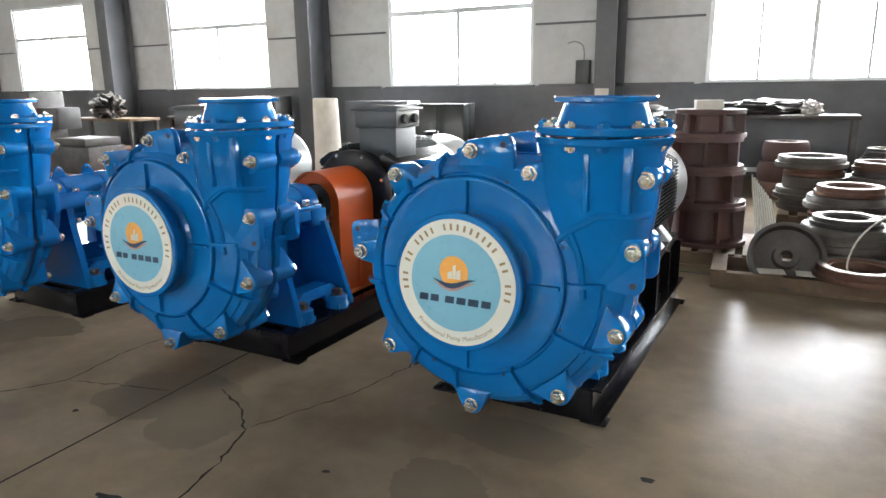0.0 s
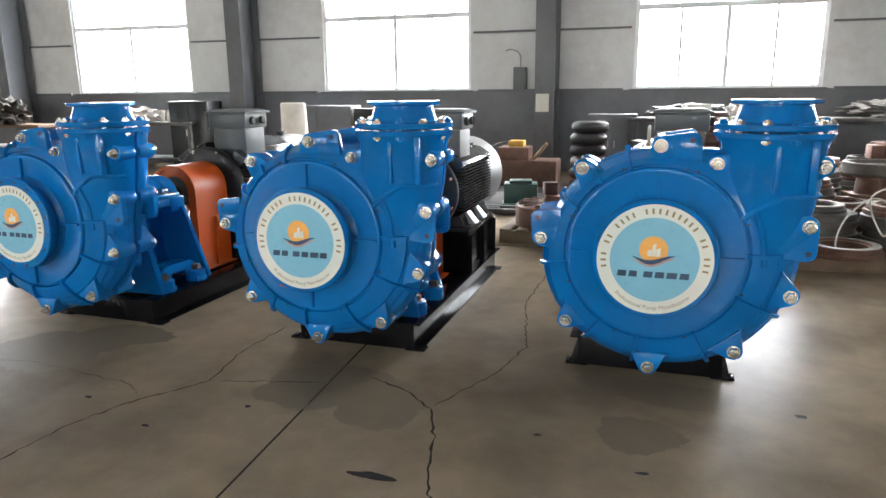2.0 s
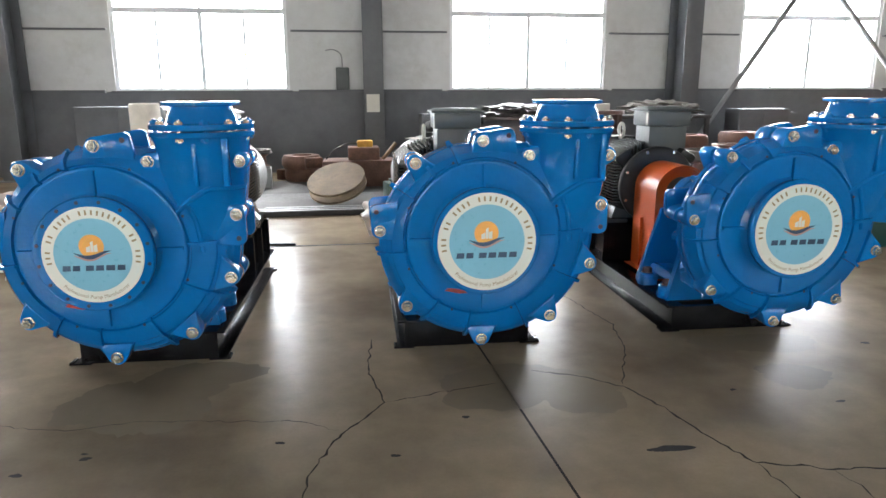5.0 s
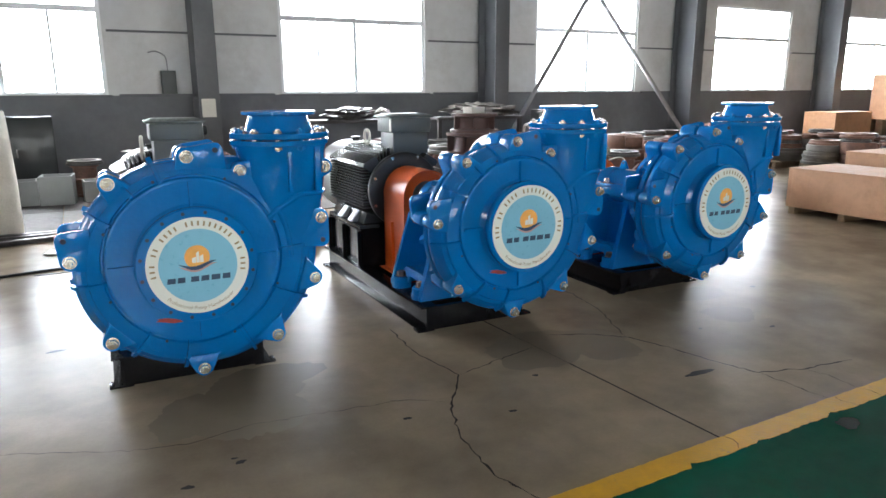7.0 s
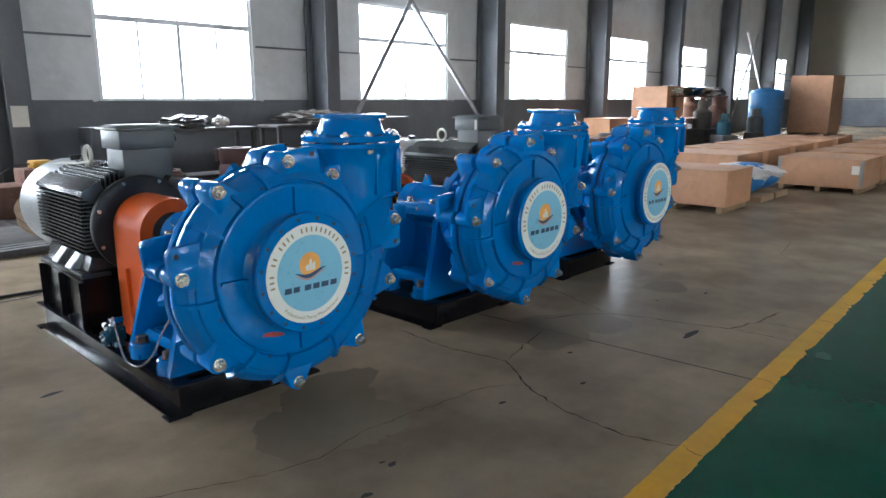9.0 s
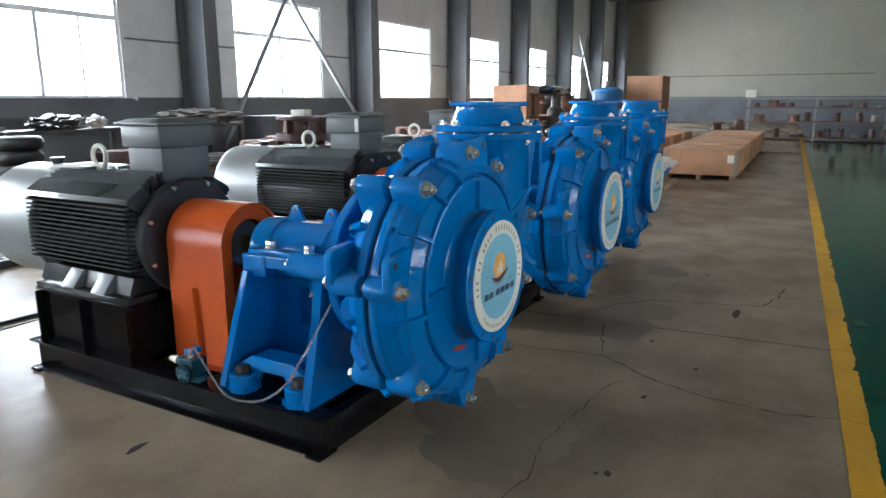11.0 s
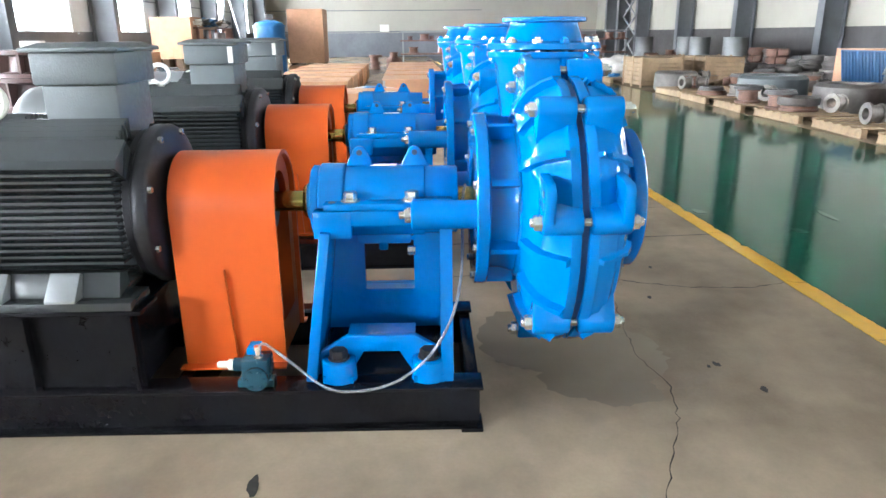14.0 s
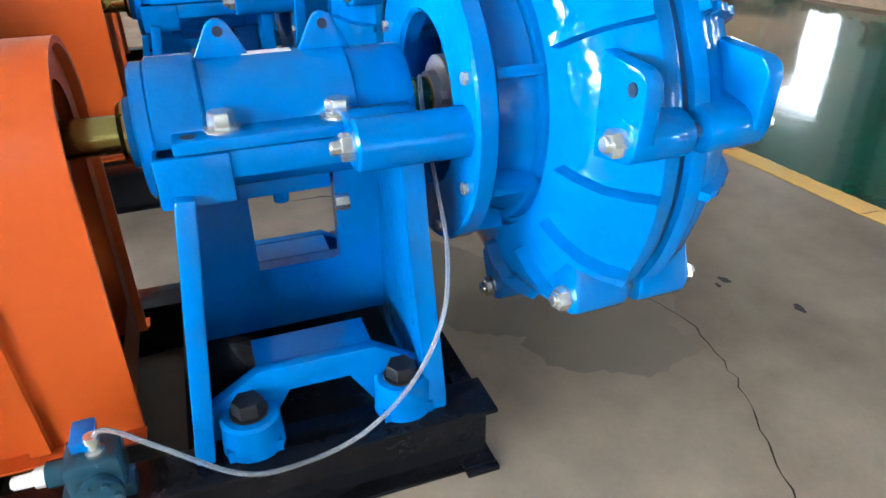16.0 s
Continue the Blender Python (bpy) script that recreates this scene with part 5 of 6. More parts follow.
def lay(kind, x, y, z, rx=0.0, ry=0.0, rz=0.0, size=1.0):
    """Puts one casting of a kind down; the first takes the model itself."""
    ob, R, h = PROTOS[kind]
    m = pose(x, y, z, rx, ry, rz)
    if kind not in USED:
        USED.add(kind)
        ob.matrix_basis = m
        return ob
    return copy_thing(ob, m)


def stack(kinds, x, y, z):
    for k in kinds:
        lay(k, x + RG.uniform(-0.03, 0.03), y + RG.uniform(-0.03, 0.03), z, 0, 0, RG.uniform(0, 360))
        z += PROTOS[k][2] + 0.0005
    return z


def loaded_pallet(x, y, stacks, yaw=0, wood=OLDWOOD, w=1.1, d=1.0):
    pallet(x, y, w, d, yaw, wood, "dirty wooden pallet loaded with castings")
    for dx, dy, kinds in stacks:
        stack(kinds, x + dx, y + dy, 0.137)


# castings beside the end pump, towards the windows
loaded_pallet(0.45, 6.1, [(-0.05, 0.28, (1, 1, 3)), (0.62, 0.1, (1, 2, 0))], 4, w=2.0, d=1.15)
lay(9, -0.02, 5.72, 0.20, 58, 0, 6)
loaded_pallet(0.75, 7.35, [(-0.3, 0.1, (1, 0, 1, 0)), (0.35, 0.0, (4, 4, 2)), (0.0, -0.3, (0, 3, 0))])
loaded_pallet(0.4, 8.6, [(-0.25, 0.0, (1, 1, 2, 0, 1)), (0.4, 0.1, (2, 1, 1, 3, 0))])
lay(0, 0.46, 5.62, 0.137, 0, 0, 20)
for gx in range(6):
    for gy in range(3):
        x, y = 2.0 + gx * 1.45 + RG.uniform(-0.15, 0.15), 7.0 + gy * 1.45 + RG.uniform(-0.15, 0.15)
        if gy == 0 and gx in (1, 2, 3):
            continue
        pick = [RG.choice(([0, 3, 0, 3, 0], [1, 1, 2, 0], [5, 5, 3, 0], [4, 4, 3], [2, 1, 0, 3, 0], [8, 5, 3], [5, 5, 5], [1, 0, 0, 3, 3])) for _ in range(3)]
        loaded_pallet(x, y, [(-0.24, 0.22, pick[0]), (0.28, 0.2, pick[1]), (0.02, -0.26, pick[2])], RG.uniform(-6, 6))
for x, y in ((3.4, 7.2), (4.7, 7.3)):
    stack((8, 8, 8), x, y, 0.0)
for x, y, kinds in ((-0.9, 8.4, (5, 5, 0)), (-1.4, 10.4, (1, 1, 1, 0)), (-0.2, 10.3, (5, 8, 8)), (1.0, 10.6, (8, 8, 3, 3)), (-7.6, 10.6, (5, 5, 3)), (-10.4, 9.6, (1, 0, 0)), (-5.0, 10.9, (4, 4, 3)), (-4.2, 11.0, (5, 5))):
    stack(kinds, x, y, 0)


def casting_tower(x, y):
    """Tall pile of red-brown pump frames on a pallet."""
    pallet(x, y, 0.95, 0.9, 3, OLDWOOD, "dirty pallet under a tall stack of castings")
    z = 0.137
    for i, (R, h) in enumerate(((0.36, 0.34), (0.34, 0.30), (0.33, 0.27), (0.30, 0.23))):
        t = thing("pump_frame_casting", pose(x + RG.uniform(-0.02, 0.02), y + RG.uniform(-0.02, 0.02), z, 0, 0, 20 * i), "red-brown primed pump frame casting in a tall stack", "casting", "stacked pump frames")
        bm = B()
        lathe(bm, [(0, 0), (R, 0), (R, 0.035), (R * 0.72, 0.05), (R * 0.66, h - 0.05), (R * 0.95, h - 0.035), (R * 0.95, h), (0, h)], (0, 0, 0), (0, 0, 1), 36)
        part("frame_body", bm, REDPRIMER, t)
        for k in range(6):
            bm = B()
            box(bm, R * 0.6, R * 0.93, -0.012, 0.012, 0.034, h - 0.034, m=Matrix.Rotation(k * math.pi / 3, 4, "Z"))
            part("web", bm, REDPRIMER, t)
        z += h + 0.0005
    bm = B()
    box(bm, -0.11, 0.11, -0.08, 0.08, 0, 0.075, 0.006)
    ob = tagged(part("carton", bm, PAPER), "small pale carton on top of a casting stack", "carton")
    ob.matrix_basis = pose(x, y, z, 0, 0, 15)


casting_tower(-0.72, 6.45)


def lump(name, centre, size, seed, material, label, category, rough=0.28, freq=2.2):
    """A crumpled bundle: a ball pulled into folds and set flat on the floor."""
    bm = B()
    bmesh.ops.create_icosphere(bm, subdivisions=4, radius=1)
    off = Vector((seed * 3.7, seed * 1.3, seed * 2.1))
    for v in bm.verts:
        d = v.co.normalized()
        f = 1 + rough * noise.noise(d * freq + off) + rough * 0.6 * abs(noise.noise(d * freq * 2.7 + off)) + rough * 0.25 * noise.noise(d * freq * 7 + off)
        v.co = Vector((d.x * size[0] * f, d.y * size[1] * f, max(-0.98 * size[2], d.z * size[2] * f)))
    ob = part(name, bm, material, smooth=60)
    ob.matrix_basis = pose(centre[0], centre[1], centre[2] + size[2] * 0.98, 0, 0, seed * 37)
    return tagged(ob, label, category)


lump("plastic_film", (-3.05, 6.35, 0), (0.22, 0.30, 0.17), 1, WRAP, "crumpled clear plastic film heaped on the floor", "plastic film", 0.5)
lump("plastic_film", (-6.55, 6.3, 0.137), (0.38, 0.30, 0.22), 2, WRAP, "crumpled white plastic film over parts on a pallet", "plastic film", 0.5)
lump("plastic_film", (-7.2, 5.9, 0.137), (0.30, 0.3, 0.16), 3, YELLOWBIT, "heap of yellow and coloured packing bags", "packing bags", 0.5, 4)
pallet(-6.85, 6.15, 1.5, 1.1, 8, OLDWOOD, "dirty pallet heaped with plastic-wrapped parts")
for x, y, r in ((-6.2, 5.0, 25), (-6.45, 5.25, -20), (-6.0, 5.4, 60), (-0.1, 5.55, 10), (0.15, 5.58, 4)):
    bm = B()
    box(bm, -0.09, 0.09, -0.07, 0.07, 0, 0.006)
    ob = tagged(part("cardboard_piece", bm, PAPER), "small flat piece of pale cardboard lying about", "cardboard")
    ob.matrix_basis = pose(x, y, 0.137 if y > 5.5 else 0.001, 0, 0, r)

# Dark plates added to darken the floor towards the window wall.
PLATE = mat("dark_floor_sheet", (0.058, 0.053, 0.050), 0.62, 0, 0.25, 2.0, 0.1, 30, spec=0.12)
for gx in range(5):
    for gy in range(2):
        bm = B()
        box(bm, -0.745, 0.745, -0.745, 0.745, 0, 0.012, 0.003)
        ob = tagged(part("floor_plate", bm, PLATE), "dark flat plate added to darken the concrete floor", "floor plate", "floor plates")
        ob.matrix_basis = pose(-7.55 + 1.5 * gx, 8.65 + 1.5 * gy, 0.0005, 0, 0, RG.uniform(-0.3, 0.3))
for k, (x, y, w, d, r) in enumerate(((-4.95, 6.75, 0.30, 0.20, 20), (-5.15, 6.95, 0.26, 0.18, -35), (-4.85, 7.15, 0.34, 0.2, 5), (-5.2, 7.3, 0.22, 0.3, 50), (-5.35, 6.7, 0.2, 0.16, 75), (-5.0, 7.5, 0.28, 0.2, -10))):
    bm = B()
    box(bm, -w / 2, w / 2, -d / 2, d / 2, 0, 0.008)
    ob = tagged(part("cardboard_piece", bm, PAPER), "torn piece of pale cardboard lying on the floor", "cardboard", "torn cardboard")
    ob.matrix_basis = pose(x, y, 0.001 + 0.0085 * (k % 3), 0, 0, r)
for x, y, r, n in ((-6.1, 7.55, 4, 2.2), (-5.9, 7.72, 1, 2.6), (-6.0, 7.3, 10, 1.8)):
    bm = B()
    box(bm, -n / 2, n / 2, -0.04, 0.04, 0, 0.05, 0.004)
    ob = tagged(part("steel_bar", bm, DARKIRON), "long dark steel bar lying on the floor", "steel bar", "steel bars")
    ob.matrix_basis = pose(x, y, 0, 0, 0, r)
for x, y, w, h in ((-5.35, 10.2, 0.42, 0.40), (-4.85, 10.25, 0.36, 0.30), (-5.8, 10.3, 0.40, 0.34)):
    bx = thing("parts_bin", pose(x, y, 0.0125, 0, 0, RG.uniform(-8, 8)), "pale grey open parts bin on dark floor plates", "bin", "parts bins")
    for nm, a in (("bin_bottom", (-w / 2, w / 2, -w / 2, w / 2, 0, 0.02)), ("bin_side", (-w / 2, -w / 2 + 0.02, -w / 2, w / 2, 0.02, h)), ("bin_side", (w / 2 - 0.02, w / 2, -w / 2, w / 2, 0.02, h)),
                  ("bin_side", (-w / 2 + 0.02, w / 2 - 0.02, -w / 2, -w / 2 + 0.02, 0.02, h)), ("bin_side", (-w / 2 + 0.02, w / 2 - 0.02, w / 2 - 0.02, w / 2, 0.02, h))):
        bm = B()
        box(bm, *a)
        part(nm, bm, COWL, bx)

# foam roll standing on end, tall and slightly leaning
bm = B()
lathe(bm, [(0, 0), (0.185, 0), (0.195, 0.02), (0.188, 0.6), (0.182, 1.2), (0.176, 1.345), (0.16, 1.36), (0.05, 1.35), (0.04, 1.30), (0, 1.3)], (0, 0, 0), (0, 0, 1), 40)
for v in bm.verts:
    v.co.x += 0.012 * math.sin(v.co.z * 3 + v.co.y * 9)
fr = tagged(part("foam_roll", bm, FOAM), "tall off-white roll of packing foam standing on end", "foam roll")
fr.matrix_basis = pose(-5.87, 7.95, 0)

# stack of black rubber rings
for k in range(6):
    bm = B()
    R, r = 0.19, 0.085
    N, M = 32, 12
    vs = [[bm.verts.new(((R + r * math.cos(q)) * math.cos(t), (R + r * math.cos(q)) * math.sin(t), r + r * math.sin(q))) for q in (j * 2 * math.pi / M for j in range(M))] for t in (i * 2 * math.pi / N for i in range(N))]
    for i in range(N):
        for j in range(M):
            bm.faces.new((vs[i][j], vs[(i + 1) % N][j], vs[(i + 1) % N][(j + 1) % M], vs[i][(j + 1) % M]))
    ob = tagged(part("rubber_ring", bm, RUBBER), "fat black rubber ring in a stack", "rubber ring", "stack of rubber rings")
    ob.matrix_basis = pose(-2.0 + RG.uniform(-0.015, 0.015), 9.8, 0.02 + k * 0.171)
bm = B()
box(bm, -2.4, -1.6, 9.45, 10.15, 0, 0.021, 0.004)
tagged(part("timber_board", bm, OLDWOOD), "dirty timber board under the rubber rings", "board")

# low turntable-like pile on a pallet between the pumps
pallet(-2.05, 6.35, 0.95, 0.8, -3, OLDWOOD, "dirty pallet with a round iron cover and scrap")
lid = thing("ribbed_cover", pose(-2.05, 6.38, 0.137), "round rusty ribbed iron cover lying on a pallet", "casting")
bm = B()
lathe(bm, [(0, 0), (0.40, 0), (0.40, 0.20), (0.385, 0.21), (0.12, 0.235), (0.10, 0.30), (0, 0.30)], (0, 0, 0), (0, 0, 1), 44)
part("plate", bm, RUST, lid)
for k in range(16):
    bm = B()
    box(bm, 0.13, 0.375, -0.008, 0.008, 0.205, 0.235, m=Matrix.Rotation(k * math.pi / 8, 4, "Z"))
    part("rib", bm, RUST, lid)
bm = B()
box(bm, -0.07, 0.07, -0.05, 0.05, 0, 0.13, 0.01)
ob = tagged(part("rusty_block", bm, REDPRIMER), "rusty brown iron block on the round cover", "iron block")
ob.matrix_basis = pose(-2.1, 6.4, 0.438, 0, 0, 25)


def cable_loops(x, y, z, R, n, material, seed, label="loose coil of pale cable"):
    rg = random.Random(seed)
    pts = []
    for k in range(n * 8 + 1):
        a = k * math.pi / 4
        rr = R * (0.8 + 0.35 * rg.random())
        pts.append((rr * math.cos(a), rr * math.sin(a) * 0.8, 0.012 + 0.012 * (k // 8) + rg.uniform(0, 0.05)))
    bm = B()
    tube(bm, pts, 0.008, 6)
    ob = tagged(part("cable_coil", bm, material), label, "cable")
    ob.matrix_basis = pose(x, y, z, 0, 0, seed * 20)


cable_loops(-1.8, 6.2, 0.375, 0.16, 3, DARKIRON, 1, "loose coil of dark cable on scrap")
# bent strapping loops that stand up from the castings
bm = B()
tube(bm, [(0.62, 5.62, 0.15), (0.38, 5.5, 0.2), (0.42, 5.5, 0.45), (0.62, 5.55, 0.62), (0.80, 5.6, 0.5), (0.74, 5.62, 0.3), (0.62, 5.62, 0.62), (0.95, 5.7, 0.72), (1.2, 5.8, 0.6), (1.05, 5.6, 0.25), (0.8, 5.5, 0.16), (0.95, 5.5, 0.5), (1.3, 5.7, 0.62)], 0.007, 8)
tagged(part("strapping_loops", bm, PAPER), "springy loops of pale packing strap on castings", "strapping")
bundle = thing("wire_bundle", pose(-0.33, 6.35, 0), "bundle of pale stiff wires leaning on castings", "wires")
for k in range(9):
    bm = B()
    tube(bm, [(0.02 * k, -0.03 * k, 0.75 - 0.02 * k), (0.06 + 0.02 * k, -0.15 - 0.03 * k, 0.4), (0.13 + 0.025 * k, -0.35 - 0.02 * k, 0.01)], 0.007, 6)
    part("wire", bm, PAPER, bundle)

# cable reel on its side, green pump, brown machine, seen between the pumps
bm = B()
lathe(bm, [(0, 0), (0.40, 0), (0.40, 0.03), (0.14, 0.03), (0.14, 0.12), (0.40, 0.12), (0.40, 0.15), (0, 0.15)], (0, 0, 0), (0, 0, 1), 40)
ob = tagged(part("cable_reel", bm, PALLET), "empty wooden cable reel tipped on its side", "cable reel")
ob.matrix_basis = pose(-3.6, 8.6, 0.20, 28, 0, -25)
m0 = thing("green_gearbox", pose(-2.75, 8.3, 0, 0, 0, 10), "small dark green machine unit on the floor", "machine")
for nm, a in (("housing", (-0.22, 0.22, -0.16, 0.16, 0.04, 0.30)), ("foot", (-0.25, 0.25, -0.19, 0.19, 0, 0.04)), ("cover", (-0.15, 0.15, -0.12, 0.12, 0.30, 0.34))):
    bm = B()
    box(bm, *a, 0.015)
    part(nm, bm, GREENPAINT, m0)
m1 = thing("brown_machine", pose(-3.1, 10.3, 0, 0, 0, 0), "old rust-brown machine with a yellow cap", "machine")
for nm, a, mt in (("machine_bed", (-0.75, 0.6, -0.3, 0.3, 0, 0.42), RUST), ("headstock", (-0.35, 0.15, -0.22, 0.22, 0.42, 0.62), RUST), ("cap", (-0.2, 0.05, -0.12, 0.12, 0.62, 0.72), YELLOWBIT)):
    bm = B()
    box(bm, *a, 0.02)
    part(nm, bm, mt, m1)
bm = B()
tube(bm, [(-0.2, 0, 0.68), (-0.4, 0, 0.66), (-0.6, -0.05, 0.55), (-0.7, -0.05, 0.43)], 0.012, 8)
part("hose", bm, DARKIRON, m1)
bm = B()
tube(bm, [(0.2, -0.1, 0.42), (0.42, -0.1, 0.68)], 0.03, 8)
part("lever", bm, PALLET, m1)
for k, (x0, x1, y) in enumerate(((-4.6, -2.6, 7.5), (-4.7, -2.9, 7.62), (-4.5, -2.7, 7.75))):
    bm = B()
    box(bm, x0, x1, y, y + 0.08, 0, 0.07, 0.006)
    tagged(part("steel_bar", bm, DARKIRON), "long dark steel bar lying on the floor", "steel bar", "steel bars")


def bench(x, y, w, d, h, material, label, yaw=0):
    b = thing("workbench", pose(x, y, 0, 0, 0, yaw), label, "workbench", "workbenches")
    bm = B()
    box(bm, -w / 2, w / 2, -d / 2, d / 2, h - 0.06, h, 0.006)
    part("bench_top", bm, material, b)
    for sx in (-1, 1):
        for sy in (-1, 1):
            bm = B()
            box(bm, sx * (w / 2 - 0.06) - 0.035, sx * (w / 2 - 0.06) + 0.035, sy * (d / 2 - 0.06) - 0.035, sy * (d / 2 - 0.06) + 0.035, 0, h - 0.06)
            part("leg", bm, DARKIRON, b)
    bm = B()
    box(bm, -w / 2 + 0.05, w / 2 - 0.05, -d / 2 + 0.05, d / 2 - 0.05, 0.2, 0.24)
    part("lower_shelf", bm, material, b)
    return b


def cabinet(x, y, w, d, h, material, label, yaw=0):
    c = thing("tool_cabinet", pose(x, y, 0, 0, 0, yaw), label, "cabinet", "tool cabinets")
    bm = B()
    box(bm, -w / 2, w / 2, -d / 2, d / 2, 0, h, 0.01)
    part("body", bm, material, c)
    for s in (-1, 1):
        bm = B()
        box(bm, min(0.01 * s, s * (w / 2 - 0.02)), max(0.01 * s, s * (w / 2 - 0.02)), -d / 2 - 0.018, -d / 2 - 0.001, 0.06, h - 0.04, 0.004)
        dr = part("door", bm, material, c)
        bm = B()
        box(bm, min(s * 0.04, s * 0.06), max(s * 0.04, s * 0.06), -d / 2 - 0.035, -d / 2 - 0.018, h * 0.5, h * 0.5 + 0.12, 0.003)
        part("handle", bm, STEEL, dr)
    return c


bench(-11.0, 11.2, 2.6, 0.8, 0.95, DARKIRON, "dark steel workbench under a window")
bench(-14.2, 10.8, 2.4, 0.8, 0.9, OLDWOOD, "dirty wooden workbench piled with parts")
cabinet(-9.9, 11.3, 0.9, 0.5, 1.35, MOTOR, "dark grey steel tool cabinet by the wall")
cabinet(-7.2, 11.5, 1.4, 0.5, 1.25, WAINSCOT, "dark steel tool cabinet by the wall")
cabinet(-5.9, 11.5, 1.1, 0.5, 1.2, MOTOR, "dark grey low steel cabinet by the wall")
bench(-0.4, 11.3, 2.2, 0.7, 1.05, DARKIRON, "dark steel workbench heaped with small parts")
bench(2.2, 11.4, 2.0, 0.7, 1.05, DARKIRON, "dark steel workbench heaped with small parts")
cabinet(-1.75, 11.4, 0.8, 0.5, 1.1, WAINSCOT, "dark steel tool cabinet by the wall")
cabinet(4.3, 11.4, 1.0, 0.5, 1.15, WAINSCOT, "dark steel tool cabinet by the wall")
lump("scrap_casting", (-14.2, 10.8, 0.9), (0.8, 0.3, 0.25), 4, IRON, "heap of grey parts on a wooden bench", "parts", 0.6, 4)
lump("rag", (-11.2, 11.2, 0.95), (0.5, 0.25, 0.12), 5, WRAP, "pale crumpled rags and papers on a bench", "rags", 0.6, 4)
lump("scrap_casting", (-0.5, 11.3, 1.05), (0.7, 0.25, 0.10), 6, DARKIRON, "heap of dark small parts on a bench", "parts", 0.6, 5)
lump("rag", (0.1, 11.2, 1.05), (0.15, 0.12, 0.09), 7, WRAP, "white rag lying on a bench", "rag", 0.5, 4)
lump("scrap_casting", (2.3, 11.4, 1.05), (0.7, 0.25, 0.12), 8, IRON, "heap of grey small parts on a bench", "parts", 0.6, 5)
for k in range(2):
    bm = B()
    lathe(bm, [(0, 0), (0.035, 0), (0.035, 0.16), (0.012, 0.2), (0.012, 0.23), (0, 0.23)], (0, 0, 0), (0, 0, 1), 14)
    ob = tagged(part("spray_bottle", bm, PLASTIC), "small white bottle standing on a bench", "bottle", "bottles")
    ob.matrix_basis = pose(-10.5 + 0.13 * k, 11.05, 0.951)
for x, y, mt in ((-8.6, 7.6, ORANGE), (-9.3, 7.2, YELLOWBIT), (-9.0, 8.1, RUST), (-10.0, 7.7, REDPRIMER), (-8.0, 8.3, YELLOWBIT)):
    b2 = B()
    box(b2, -0.35, 0.35, -0.12, 0.12, 0, 0.10, 0.01)
    ob = tagged(part("steel_plate", b2, mt), "coloured steel plate lying among parts on the floor", "steel plate", "plates on the floor")
    ob.matrix_basis = pose(x, y, 0.0, 0, 0, RG.uniform(0, 180))
m2 = thing("boring_machine", pose(-12.6, 8.6, 0), "dark old machine tool standing in the hall", "machine")
for nm, a in (("bed", (-1.2, 1.2, -0.4, 0.4, 0, 0.5)), ("column", (-1.0, -0.4, -0.35, 0.35, 0.5, 1.5)), ("spindle_head", (-0.4, 0.2, -0.25, 0.25, 0.8, 1.2)), ("table", (0.2, 1.1, -0.38, 0.38, 0.5, 0.65))):
    bm = B()
    box(bm, *a, 0.03)
    part(nm, bm, DARKIRON, m2)


# ---- wooden crates along the row's far end ----
def crate(x, y, w, d, h, yaw=0, skids=True, label="closed plywood shipping crate on skids", z=0.0, paper=False):
    c = thing("plywood_crate", pose(x, y, z, 0, 0, yaw), label, "crate", "plywood crates")
    z0 = 0.09 if skids else 0.0
    for nm, a in (("side_panel", (-w / 2, w / 2, -d / 2, -d / 2 + 0.012, z0, h - 0.012)), ("side_panel", (-w / 2, w / 2, d / 2 - 0.012, d / 2, z0, h - 0.012)),
                  ("end_panel", (-w / 2, -w / 2 + 0.012, -d / 2 + 0.012, d / 2 - 0.012, z0, h - 0.012)), ("end_panel", (w / 2 - 0.012, w / 2, -d / 2 + 0.012, d / 2 - 0.012, z0, h - 0.012)),
                  ("lid", (-w / 2 - 0.012, w / 2 + 0.012, -d / 2 - 0.012, d / 2 + 0.012, h - 0.012, h)), ("bottom", (-w / 2 + 0.012, w / 2 - 0.012, -d / 2 + 0.012, d / 2 - 0.012, z0, z0 + 0.012))):
        bm = B()
        box(bm, *a)
        part(nm, bm, PLY, c)
    if skids:
        for k in range(3):
            yy = -d / 2 + 0.04 + k * (d - 0.16) / 2
            bm = B()
            box(bm, -w / 2, w / 2, yy, yy + 0.08, 0, z0, 0.004)
            part("skid", bm, PALLET, c)
    for sx in (-1, 1):
        for sy in (-1, 1):
            bm = B()
            box(bm, min(sx * w / 2, sx * (w / 2 + 0.004)), max(sx * w / 2, sx * (w / 2 + 0.004)), min(sy * (d / 2 - 0.05), sy * (d / 2 + 0.002)), max(sy * (d / 2 - 0.05), sy * (d / 2 + 0.002)), z0 + 0.02, h - 0.02)
            part("corner_strip", bm, COWL if paper else PLY, c)
    if paper:
        bm = B()
        box(bm, -w / 2 - 0.006, -w / 2 - 0.004, -d / 2 + 0.06, -d / 2 + 0.17, h - 0.24, h - 0.10)
        part("shipping_label", bm, PAPER, c)
    return c


crate(3.35, 3.95, 0.95, 1.45, 0.58, 0, paper=False)
for k, x in enumerate((6.95, 8.75, 10.55, 12.35, 14.1)):
    crate(x, 2.95, 1.35, 1.30, 0.56, 0, paper=k == 0)
for x in (6.9, 8.6, 10.4, 12.2, 14.0):
    crate(x, 5.15, 1.35, 1.75, 0.54, 0)
crate(21.5, 6.95, 1.6, 1.35, 2.08, 0, True, "tall closed plywood crate standing on a crate", 0.26)
